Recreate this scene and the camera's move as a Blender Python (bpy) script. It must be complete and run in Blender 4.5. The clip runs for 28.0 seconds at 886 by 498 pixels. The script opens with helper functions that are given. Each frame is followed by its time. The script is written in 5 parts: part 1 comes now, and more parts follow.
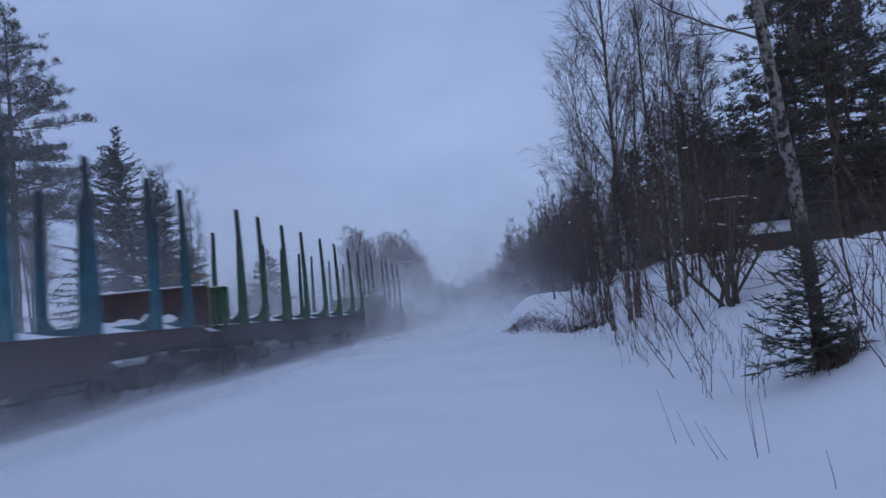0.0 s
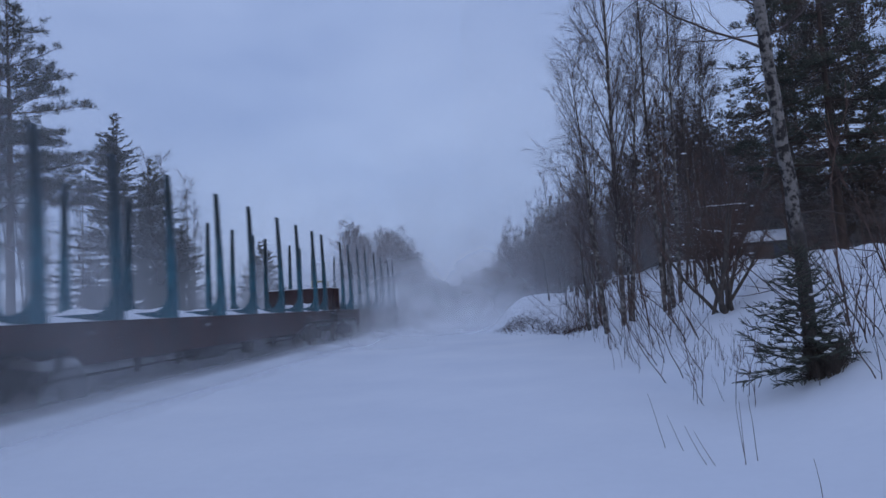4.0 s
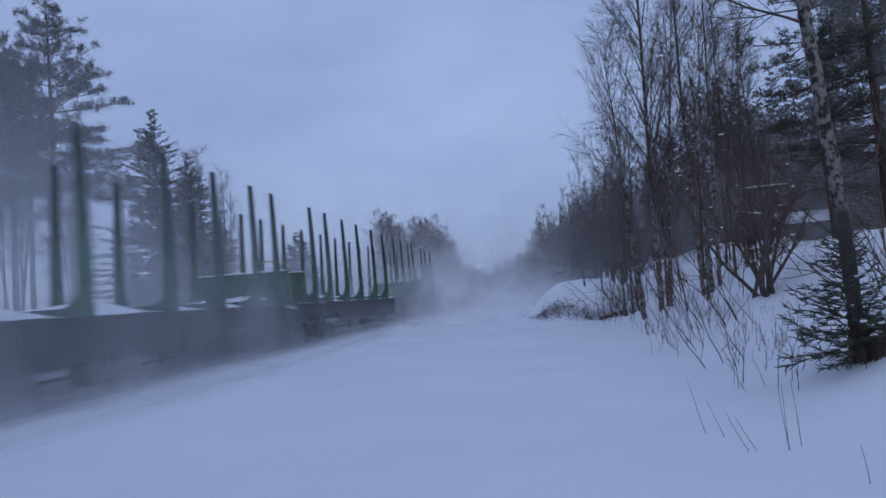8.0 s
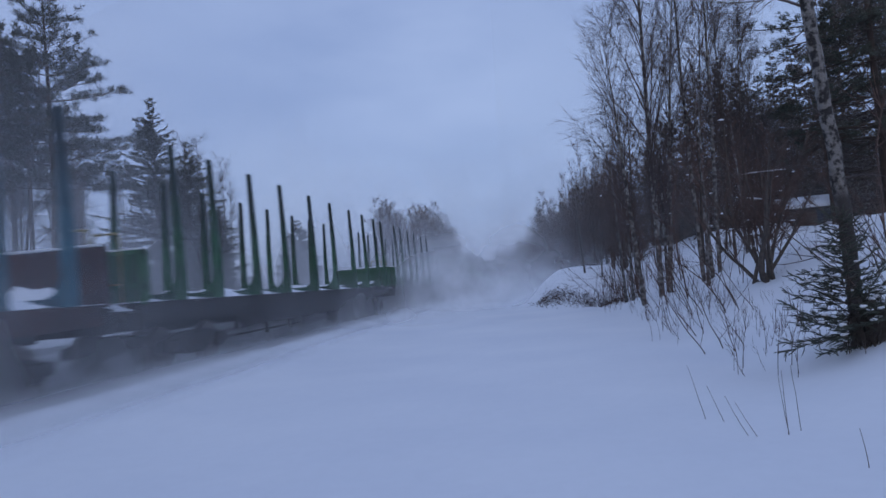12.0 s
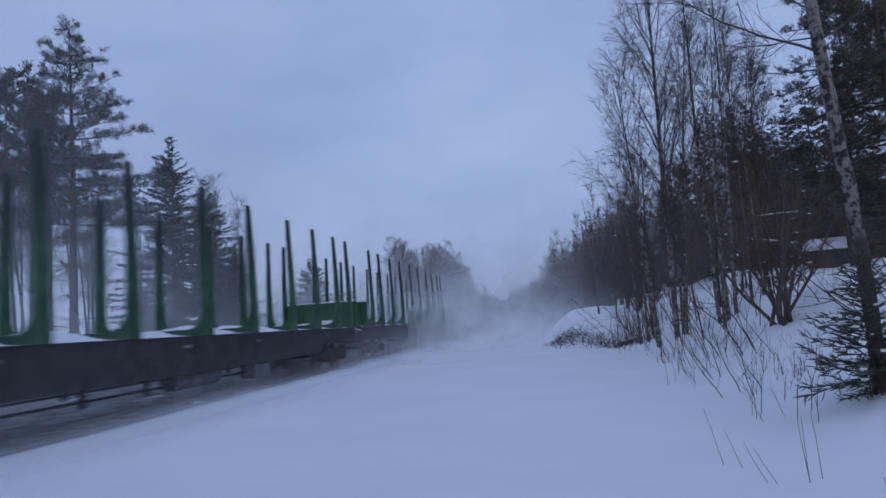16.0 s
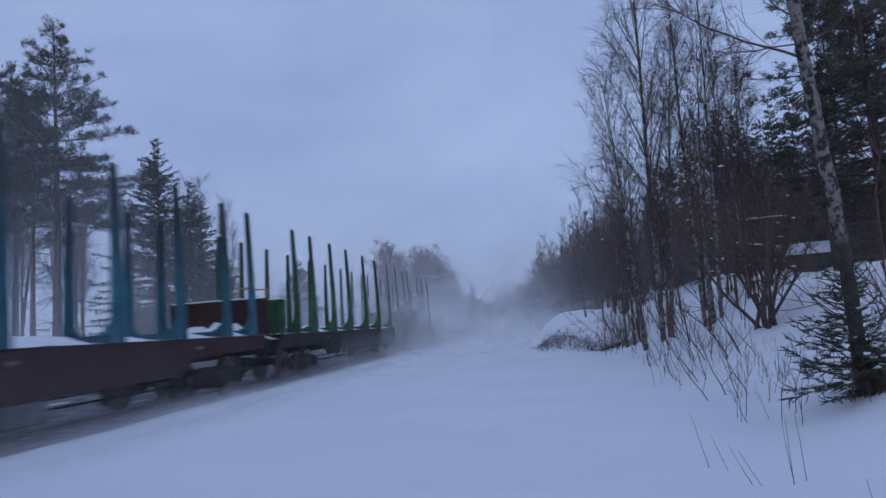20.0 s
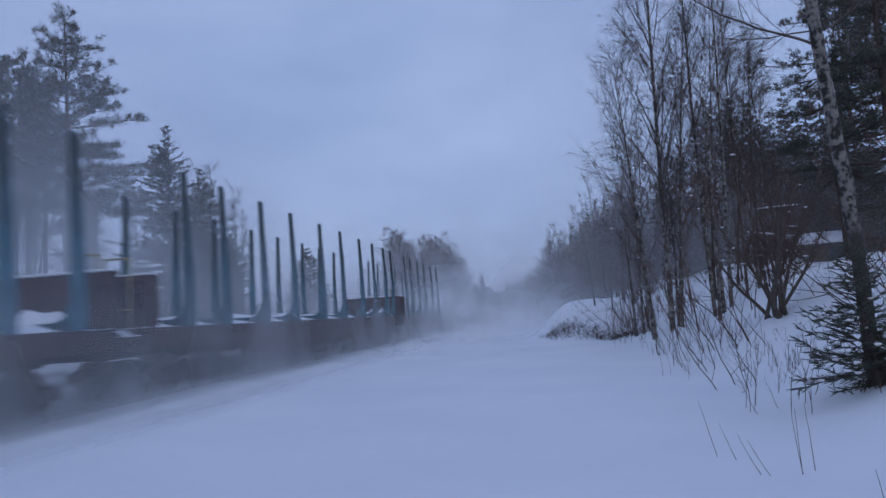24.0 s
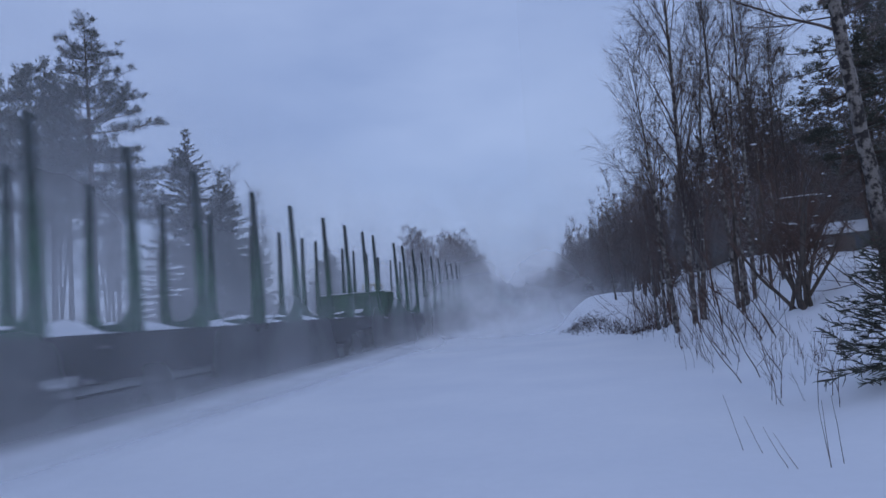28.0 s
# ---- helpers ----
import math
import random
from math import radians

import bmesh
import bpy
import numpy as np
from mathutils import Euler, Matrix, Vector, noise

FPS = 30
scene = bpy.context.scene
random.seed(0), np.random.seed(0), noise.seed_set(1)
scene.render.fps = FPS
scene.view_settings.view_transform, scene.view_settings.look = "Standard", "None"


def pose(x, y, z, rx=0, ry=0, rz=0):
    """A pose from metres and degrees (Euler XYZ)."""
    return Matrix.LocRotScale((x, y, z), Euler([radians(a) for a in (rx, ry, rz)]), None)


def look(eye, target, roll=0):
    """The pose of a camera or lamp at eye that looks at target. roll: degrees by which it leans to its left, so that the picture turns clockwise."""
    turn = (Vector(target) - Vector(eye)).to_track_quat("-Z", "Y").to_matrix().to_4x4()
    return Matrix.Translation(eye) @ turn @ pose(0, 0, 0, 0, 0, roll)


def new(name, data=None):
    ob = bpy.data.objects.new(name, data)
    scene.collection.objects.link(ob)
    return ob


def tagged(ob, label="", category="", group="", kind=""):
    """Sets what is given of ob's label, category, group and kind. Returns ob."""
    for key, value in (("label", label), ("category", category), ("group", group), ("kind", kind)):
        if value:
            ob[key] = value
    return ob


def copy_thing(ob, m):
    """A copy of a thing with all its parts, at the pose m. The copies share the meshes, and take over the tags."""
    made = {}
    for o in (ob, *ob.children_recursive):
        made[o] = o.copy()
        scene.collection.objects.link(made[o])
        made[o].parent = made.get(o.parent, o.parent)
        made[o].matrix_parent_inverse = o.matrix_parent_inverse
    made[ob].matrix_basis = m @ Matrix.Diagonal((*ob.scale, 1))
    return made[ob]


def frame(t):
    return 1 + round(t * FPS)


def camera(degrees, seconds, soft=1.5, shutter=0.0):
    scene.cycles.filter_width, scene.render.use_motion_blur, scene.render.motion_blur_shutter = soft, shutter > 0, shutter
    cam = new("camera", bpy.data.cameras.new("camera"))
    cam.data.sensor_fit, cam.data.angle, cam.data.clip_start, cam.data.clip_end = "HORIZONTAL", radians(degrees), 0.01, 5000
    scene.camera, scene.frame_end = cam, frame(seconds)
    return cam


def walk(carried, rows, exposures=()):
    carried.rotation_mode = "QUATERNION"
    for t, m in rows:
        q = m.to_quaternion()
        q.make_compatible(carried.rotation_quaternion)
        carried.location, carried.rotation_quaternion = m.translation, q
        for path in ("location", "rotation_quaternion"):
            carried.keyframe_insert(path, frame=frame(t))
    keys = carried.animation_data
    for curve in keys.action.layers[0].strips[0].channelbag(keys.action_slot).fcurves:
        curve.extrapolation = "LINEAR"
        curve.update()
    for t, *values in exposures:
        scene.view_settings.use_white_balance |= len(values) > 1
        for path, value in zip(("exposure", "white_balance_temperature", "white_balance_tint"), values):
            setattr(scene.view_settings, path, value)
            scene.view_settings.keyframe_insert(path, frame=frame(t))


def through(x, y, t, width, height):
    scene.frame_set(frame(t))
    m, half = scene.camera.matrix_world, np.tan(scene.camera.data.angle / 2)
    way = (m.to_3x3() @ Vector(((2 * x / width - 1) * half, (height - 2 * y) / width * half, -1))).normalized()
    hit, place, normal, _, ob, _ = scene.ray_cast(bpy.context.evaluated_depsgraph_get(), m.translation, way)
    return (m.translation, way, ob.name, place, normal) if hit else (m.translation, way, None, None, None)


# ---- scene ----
cam = camera(66.0, 28.0, soft=1.5, shutter=0.35)
EYE = (0.0, 0.0, 1.40)
PATH = [
    (0, pose(*EYE, 95.02, 5.46, 5.05)),
    (0.5, pose(*EYE, 95.76, 6.02, 4.09)),
    (1, pose(*EYE, 96.18, 5.76, 4.22)),
    (1.5, pose(*EYE, 96.26, 4.59, 4.71)),
    (2, pose(*EYE, 95.63, 3.54, 4.95)),
    (2.5, pose(*EYE, 95.30, 3.20, 5.76)),
    (3, pose(*EYE, 95.15, 3.49, 5.55)),
    (3.5, pose(*EYE, 94.96, 3.67, 4.51)),
    (5.5, pose(*EYE, 94.40, 4.21, 5.79)),
    (6, pose(*EYE, 94.29, 4.69, 6.42)),
    (6.5, pose(*EYE, 94.20, 4.79, 6.50)),
    (7, pose(*EYE, 94.08, 4.51, 6.55)),
    (7.5, pose(*EYE, 94.02, 4.43, 6.77)),
    (8, pose(*EYE, 93.98, 4.49, 7.48)),
    (8.5, pose(*EYE, 93.83, 4.57, 8.19)),
    (9, pose(*EYE, 93.68, 4.70, 8.89)),
    (9.5, pose(*EYE, 93.46, 4.49, 9.18)),
    (10, pose(*EYE, 92.99, 4.28, 8.98)),
    (10.5, pose(*EYE, 92.78, 4.58, 8.60)),
    (11, pose(*EYE, 92.70, 4.63, 8.22)),
    (11.5, pose(*EYE, 92.78, 4.53, 7.84)),
    (12, pose(*EYE, 92.94, 4.83, 7.51)),
    (12.5, pose(*EYE, 93.29, 5.04, 7.16)),
    (14.5, pose(*EYE, 95.30, 4.65, 8.02)),
    (15, pose(*EYE, 95.67, 4.47, 8.32)),
    (15.5, pose(*EYE, 95.97, 4.29, 8.51)),
    (16, pose(*EYE, 96.28, 4.19, 8.59)),
    (16.5, pose(*EYE, 96.38, 4.08, 8.61)),
    (17, pose(*EYE, 96.06, 4.06, 8.40)),
    (17.5, pose(*EYE, 95.93, 3.94, 8.13)),
    (18, pose(*EYE, 95.91, 3.91, 7.78)),
    (18.5, pose(*EYE, 96.04, 3.91, 7.62)),
    (19, pose(*EYE, 96.20, 4.00, 7.46)),
    (19.5, pose(*EYE, 96.39, 4.08, 7.43)),
    (20, pose(*EYE, 96.48, 4.20, 7.53)),
    (20.5, pose(*EYE, 96.38, 4.39, 7.72)),
    (21, pose(*EYE, 96.22, 4.63, 7.90)),
    (21.5, pose(*EYE, 96.16, 4.66, 8.03)),
    (23.5, pose(*EYE, 96.02, 3.82, 8.10)),
    (24, pose(*EYE, 95.53, 3.87, 8.27)),
    (24.5, pose(*EYE, 95.10, 4.15, 8.38)),
    (25, pose(*EYE, 94.93, 4.51, 8.57)),
    (25.5, pose(*EYE, 94.81, 4.38, 8.73)),
    (26, pose(*EYE, 94.70, 4.35, 9.03)),
    (26.5, pose(*EYE, 94.60, 4.54, 9.39)),
    (27, pose(*EYE, 94.66, 4.71, 9.66)),
    (27.5, pose(*EYE, 94.91, 4.76, 9.84)),
    (28, pose(*EYE, 95.40, 4.81, 9.97)),
]
walk(cam, PATH)

scene.cycles.transparent_max_bounces = 16

# ---- world and light: an overcast winter dusk ----
SUN_ELEV, SUN_ROT = radians(9), radians(200)
world = bpy.data.worlds.new("world")
scene.world = world
world.use_nodes = True
wn, wl = world.node_tree.nodes, world.node_tree.links
wn.clear()
w_out, w_bg = wn.new("ShaderNodeOutputWorld"), wn.new("ShaderNodeBackground")
w_sky = wn.new("ShaderNodeTexSky")
w_sky.sky_type, w_sky.sun_disc, w_sky.sun_elevation, w_sky.sun_rotation = "NISHITA", False, SUN_ELEV, SUN_ROT
w_sky.air_density, w_sky.dust_density, w_sky.ozone_density = 1.2, 1.5, 3.0
w_co, w_map = wn.new("ShaderNodeTexCoord"), wn.new("ShaderNodeMapping")
w_map.inputs["Scale"].default_value = (1.0, 1.0, 2.6)
w_n = wn.new("ShaderNodeTexNoise")
w_n.inputs["Scale"].default_value, w_n.inputs["Detail"].default_value, w_n.inputs["Roughness"].default_value = 2.3, 5.0, 0.5
w_ramp = wn.new("ShaderNodeValToRGB")
w_ramp.color_ramp.elements[0].position, w_ramp.color_ramp.elements[1].position = 0.32, 0.70
w_ramp.color_ramp.elements[0].color = (2.35, 3.2, 5.75, 1)
w_ramp.color_ramp.elements[1].color = (3.4, 4.35, 7.0, 1)
w_mix = wn.new("ShaderNodeMix")
w_mix.data_type = "RGBA"
w_mix.inputs["Factor"].default_value = 0.86
wl.new(w_co.outputs["Generated"], w_map.inputs["Vector"])
wl.new(w_map.outputs["Vector"], w_n.inputs["Vector"])
wl.new(w_n.outputs["Fac"], w_ramp.inputs["Fac"])
wl.new(w_sky.outputs["Color"], w_mix.inputs["A"])
wl.new(w_ramp.outputs["Color"], w_mix.inputs["B"])
wl.new(w_mix.outputs["Result"], w_bg.inputs["Color"])
wl.new(w_bg.outputs["Background"], w_out.inputs["Surface"])
w_bg.inputs["Strength"].default_value = 0.115

sun_data = bpy.data.lights.new("sun", "SUN")
sun_data.energy, sun_data.angle, sun_data.color = 0.25, radians(25), (1.0, 0.93, 0.86)
sun = new("sun", sun_data)
sun.matrix_basis = look((0, 0, 50), (-12, 40, 38))


# ---- materials ----
def ramp_noise(nt, coord, scale, lo, hi, c0, c1, detail=4.0):
    n, r = nt.nodes.new("ShaderNodeTexNoise"), nt.nodes.new("ShaderNodeValToRGB")
    n.inputs["Scale"].default_value, n.inputs["Detail"].default_value = scale, detail
    nt.links.new(coord, n.inputs["Vector"])
    e = r.color_ramp.elements
    e[0].position, e[1].position = lo, hi
    e[0].color, e[1].color = (*c0, 1), (*c1, 1)
    nt.links.new(n.outputs["Fac"], r.inputs["Fac"])
    return r.outputs["Color"], n.outputs["Fac"]


def material(name, c0, c1, scale=6.0, rough=0.85, metal=0.0, bump=0.3, fine=40.0, spread=(0.3, 0.7), vary=0.12, stretch=(1, 1, 1)):
    """Colour from c0 to c1 at one scale, finer grain in value and bump, and a shift from piece to piece."""
    m = bpy.data.materials.new(name)
    m.use_nodes = True
    nt = m.node_tree
    b = nt.nodes["Principled BSDF"]
    b.inputs["Roughness"].default_value, b.inputs["Metallic"].default_value = rough, metal
    b.inputs["Specular IOR Level"].default_value = 0.25
    co, mp = nt.nodes.new("ShaderNodeTexCoord"), nt.nodes.new("ShaderNodeMapping")
    mp.inputs["Scale"].default_value = stretch
    nt.links.new(co.outputs["Object"], mp.inputs["Vector"])
    col, _ = ramp_noise(nt, mp.outputs["Vector"], scale, *spread, c0, c1)
    g = nt.nodes.new("ShaderNodeTexNoise")
    g.inputs["Scale"].default_value, g.inputs["Detail"].default_value = fine, 3.0
    nt.links.new(mp.outputs["Vector"], g.inputs["Vector"])
    info = nt.nodes.new("ShaderNodeObjectInfo")
    add = nt.nodes.new("ShaderNodeMath")
    add.operation = "ADD"
    nt.links.new(g.outputs["Fac"], add.inputs[0])
    nt.links.new(info.outputs["Random"], add.inputs[1])
    mr = nt.nodes.new("ShaderNodeMapRange")
    mr.inputs["From Min"].default_value, mr.inputs["From Max"].default_value = 0.3, 1.7
    mr.inputs["To Min"].default_value, mr.inputs["To Max"].default_value = 1 - vary * 1.6, 1 + vary * 1.6
    nt.links.new(add.outputs[0], mr.inputs["Value"])
    mul = nt.nodes.new("ShaderNodeVectorMath")
    mul.operation = "SCALE"
    nt.links.new(col, mul.inputs[0])
    nt.links.new(mr.outputs["Result"], mul.inputs["Scale"])
    nt.links.new(mul.outputs["Vector"], b.inputs["Base Color"])
    bp = nt.nodes.new("ShaderNodeBump")
    bp.inputs["Strength"].default_value, bp.inputs["Distance"].default_value = bump, 0.02
    nt.links.new(g.outputs["Fac"], bp.inputs["Height"])
    nt.links.new(bp.outputs["Normal"], b.inputs["Normal"])
    return m


def birch_bark():
    """White bark with dark scars, turning dark and rough towards the foot of the trunk."""
    m = material("birch_bark", (0.04, 0.035, 0.032), (0.23, 0.21, 0.19), 13.0, 0.8, bump=0.8, fine=45.0, spread=(0.42, 0.55), vary=0.22, stretch=(1, 1, 0.9))
    nt = m.node_tree
    b = nt.nodes["Principled BSDF"]
    old = b.inputs["Base Color"].links[0].from_socket
    co, n, sep = nt.nodes.new("ShaderNodeTexCoord"), nt.nodes.new("ShaderNodeTexNoise"), nt.nodes.new("ShaderNodeSeparateXYZ")
    n.inputs["Scale"].default_value = 5.0
    nt.links.new(co.outputs["Object"], n.inputs["Vector"])
    nt.links.new(co.outputs["Object"], sep.inputs[0])
    off, mr, mix = nt.nodes.new("ShaderNodeMath"), nt.nodes.new("ShaderNodeMapRange"), nt.nodes.new("ShaderNodeMix")
    off.operation = "MULTIPLY_ADD"
    off.inputs[1].default_value = 1.6
    nt.links.new(n.outputs["Fac"], off.inputs[0])
    nt.links.new(sep.outputs["Z"], off.inputs[2])
    mr.inputs["From Min"].default_value, mr.inputs["From Max"].default_value = 2.1, 2.7
    nt.links.new(off.outputs[0], mr.inputs["Value"])
    mix.data_type = "RGBA"
    nt.links.new(mr.outputs["Result"], mix.inputs["Factor"])
    mix.inputs["A"].default_value = (0.06, 0.052, 0.048, 1)
    nt.links.new(old, mix.inputs["B"])
    nt.links.new(mix.outputs["Result"], b.inputs["Base Color"])
    return m


def shaded_bed():
    """Dirty trackbed with under-train shade painted in; snow has drifted over its near shoulder in ragged tongues."""
    # dark tones carry the wagons' shade as well as dirt
    m = material("bed_shade_and_snow", (0.09, 0.09, 0.095), (0.34, 0.35, 0.38), 1.6, 0.9, bump=0.9, fine=22.0, spread=(0.42, 0.72), vary=0.2)
    nt = m.node_tree
    b = nt.nodes["Principled BSDF"]
    old = b.inputs["Base Color"].links[0].from_socket
    co, mp, n = nt.nodes.new("ShaderNodeTexCoord"), nt.nodes.new("ShaderNodeMapping"), nt.nodes.new("ShaderNodeTexNoise")
    mp.inputs["Scale"].default_value = (1.3, 0.28, 1.0)
    n.inputs["Scale"].default_value, n.inputs["Detail"].default_value = 1.0, 5.0
    nt.links.new(co.outputs["Object"], mp.inputs["Vector"])
    nt.links.new(mp.outputs["Vector"], n.inputs["Vector"])
    sep, off, mr, mix = nt.nodes.new("ShaderNodeSeparateXYZ"), nt.nodes.new("ShaderNodeMath"), nt.nodes.new("ShaderNodeMapRange"), nt.nodes.new("ShaderNodeMix")
    nt.links.new(co.outputs["Object"], sep.inputs[0])
    off.operation = "MULTIPLY_ADD"
    off.inputs[1].default_value = 1.1
    nt.links.new(n.outputs["Fac"], off.inputs[0])
    nt.links.new(sep.outputs["X"], off.inputs[2])
    mr.interpolation_type = "SMOOTHSTEP"
    mr.inputs["From Min"].default_value, mr.inputs["From Max"].default_value = -7.1, -6.1
    nt.links.new(off.outputs[0], mr.inputs["Value"])
    mix.data_type = "RGBA"
    nt.links.new(mr.outputs["Result"], mix.inputs["Factor"])
    nt.links.new(old, mix.inputs["A"])
    mix.inputs["B"].default_value = (0.80, 0.82, 0.86, 1)
    nt.links.new(mix.outputs["Result"], b.inputs["Base Color"])
    return m


def stake_paint(name, c0, c1):
    """Paint that survives on the lower half of a stake and is rubbed down to dark steel above, with a ragged edge."""
    m = material(name, c0, c1, 2.5, 0.55, bump=0.15, vary=0.2)
    nt = m.node_tree
    b = nt.nodes["Principled BSDF"]
    old = b.inputs["Base Color"].links[0].from_socket
    co, n, sep = nt.nodes.new("ShaderNodeTexCoord"), nt.nodes.new("ShaderNodeTexNoise"), nt.nodes.new("ShaderNodeSeparateXYZ")
    n.inputs["Scale"].default_value, n.inputs["Detail"].default_value = 2.2, 5.0
    nt.links.new(co.outputs["Object"], n.inputs["Vector"])
    nt.links.new(co.outputs["Object"], sep.inputs[0])
    off, mr, mix = nt.nodes.new("ShaderNodeMath"), nt.nodes.new("ShaderNodeMapRange"), nt.nodes.new("ShaderNodeMix")
    off.operation = "MULTIPLY_ADD"
    off.inputs[1].default_value = 1.8
    nt.links.new(n.outputs["Fac"], off.inputs[0])
    nt.links.new(sep.outputs["Z"], off.inputs[2])
    mr.inputs["From Min"].default_value, mr.inputs["From Max"].default_value = 1.9, 3.3
    mr.inputs["To Max"].default_value = 0.85
    nt.links.new(off.outputs[0], mr.inputs["Value"])
    mix.data_type = "RGBA"
    nt.links.new(mr.outputs["Result"], mix.inputs["Factor"])
    nt.links.new(old, mix.inputs["A"])
    mix.inputs["B"].default_value = (0.022, 0.028, 0.034, 1)
    nt.links.new(mix.outputs["Result"], b.inputs["Base Color"])
    return m


M_SNOW = material("snow", (0.80, 0.82, 0.86), (0.88, 0.89, 0.91), 0.35, 0.7, bump=0.25, fine=7.0, vary=0.02)
M_SNOWBIT = material("settled_snow", (0.78, 0.80, 0.84), (0.88, 0.89, 0.91), 3.0, 0.7, bump=0.4, fine=25.0, vary=0.03)
M_BLUE = stake_paint("blue_paint", (0.016, 0.078, 0.105), (0.032, 0.125, 0.165))
M_GREEN = stake_paint("green_paint", (0.020, 0.064, 0.036), (0.040, 0.110, 0.058))
M_RED = material("red_brown_paint", (0.034, 0.018, 0.018), (0.066, 0.028, 0.026), 2.0, 0.7, bump=0.3, vary=0.15)
M_GREENBOARD = material("green_board_paint", (0.028, 0.09, 0.045), (0.048, 0.13, 0.065), 2.0, 0.6, bump=0.2, vary=0.15)
M_DARK = material("grimy_steel", (0.018, 0.018, 0.020), (0.05, 0.045, 0.045), 3.0, 0.8, 0.2, bump=0.5, vary=0.2)
M_TANK = material("grey_steel", (0.10, 0.10, 0.11), (0.18, 0.18, 0.19), 4.0, 0.6, 0.3, bump=0.3)
M_YELLOW = material("yellow_paint", (0.22, 0.18, 0.08), (0.36, 0.30, 0.14), 6.0, 0.5, bump=0.1)
M_WHITE = material("white_plate", (0.12, 0.12, 0.12), (0.22, 0.22, 0.22), 20.0, 0.5, bump=0.1)
M_BARK = material("dark_bark", (0.06, 0.05, 0.045), (0.12, 0.10, 0.085), 9.0, 0.9, bump=0.8, vary=0.2, stretch=(1, 1, 0.35))
M_TWIG = material("twig_bark", (0.067, 0.044, 0.037), (0.142, 0.094, 0.077), 9.0, 0.85, bump=0.3, vary=0.2)
M_FINETWIG = material("birch_twig_bark", (0.055, 0.044, 0.042), (0.115, 0.092, 0.088), 9.0, 0.85, bump=0.3, vary=0.2)
M_BIRCH = birch_bark()
M_BIRCHGREY = material("grey_birch_bark", (0.06, 0.052, 0.048), (0.29, 0.27, 0.25), 7.0, 0.8, bump=0.4, spread=(0.42, 0.66), vary=0.15, stretch=(1, 1, 1.2))
M_PINEBARK = material("pine_bark", (0.05, 0.038, 0.032), (0.095, 0.068, 0.055), 6.0, 0.9, bump=0.9, vary=0.2, stretch=(1, 1, 0.3))
M_NEEDLE = material("needles", (0.042, 0.047, 0.038), (0.082, 0.086, 0.062), 3.0, 0.7, bump=0.2, vary=0.25)
M_NEEDLEFAR = material("forest_needles", (0.080, 0.058, 0.047), (0.14, 0.104, 0.080), 0.5, 0.8, bump=0.2, vary=0.3)
M_WALLDARK = material("dark_boards", (0.03, 0.034, 0.05), (0.055, 0.06, 0.08), 3.0, 0.8, bump=0.4)
M_WALLBROWN = material("brown_boards", (0.06, 0.04, 0.03), (0.10, 0.065, 0.05), 3.0, 0.8, bump=0.4)
M_STEEL = material("rail_steel", (0.10, 0.08, 0.07), (0.2, 0.18, 0.17), 8.0, 0.5, 0.7, bump=0.2)
M_BED = shaded_bed()
M_WOOD = material("sleeper_wood", (0.05, 0.04, 0.035), (0.09, 0.075, 0.06), 5.0, 0.9, bump=0.5)


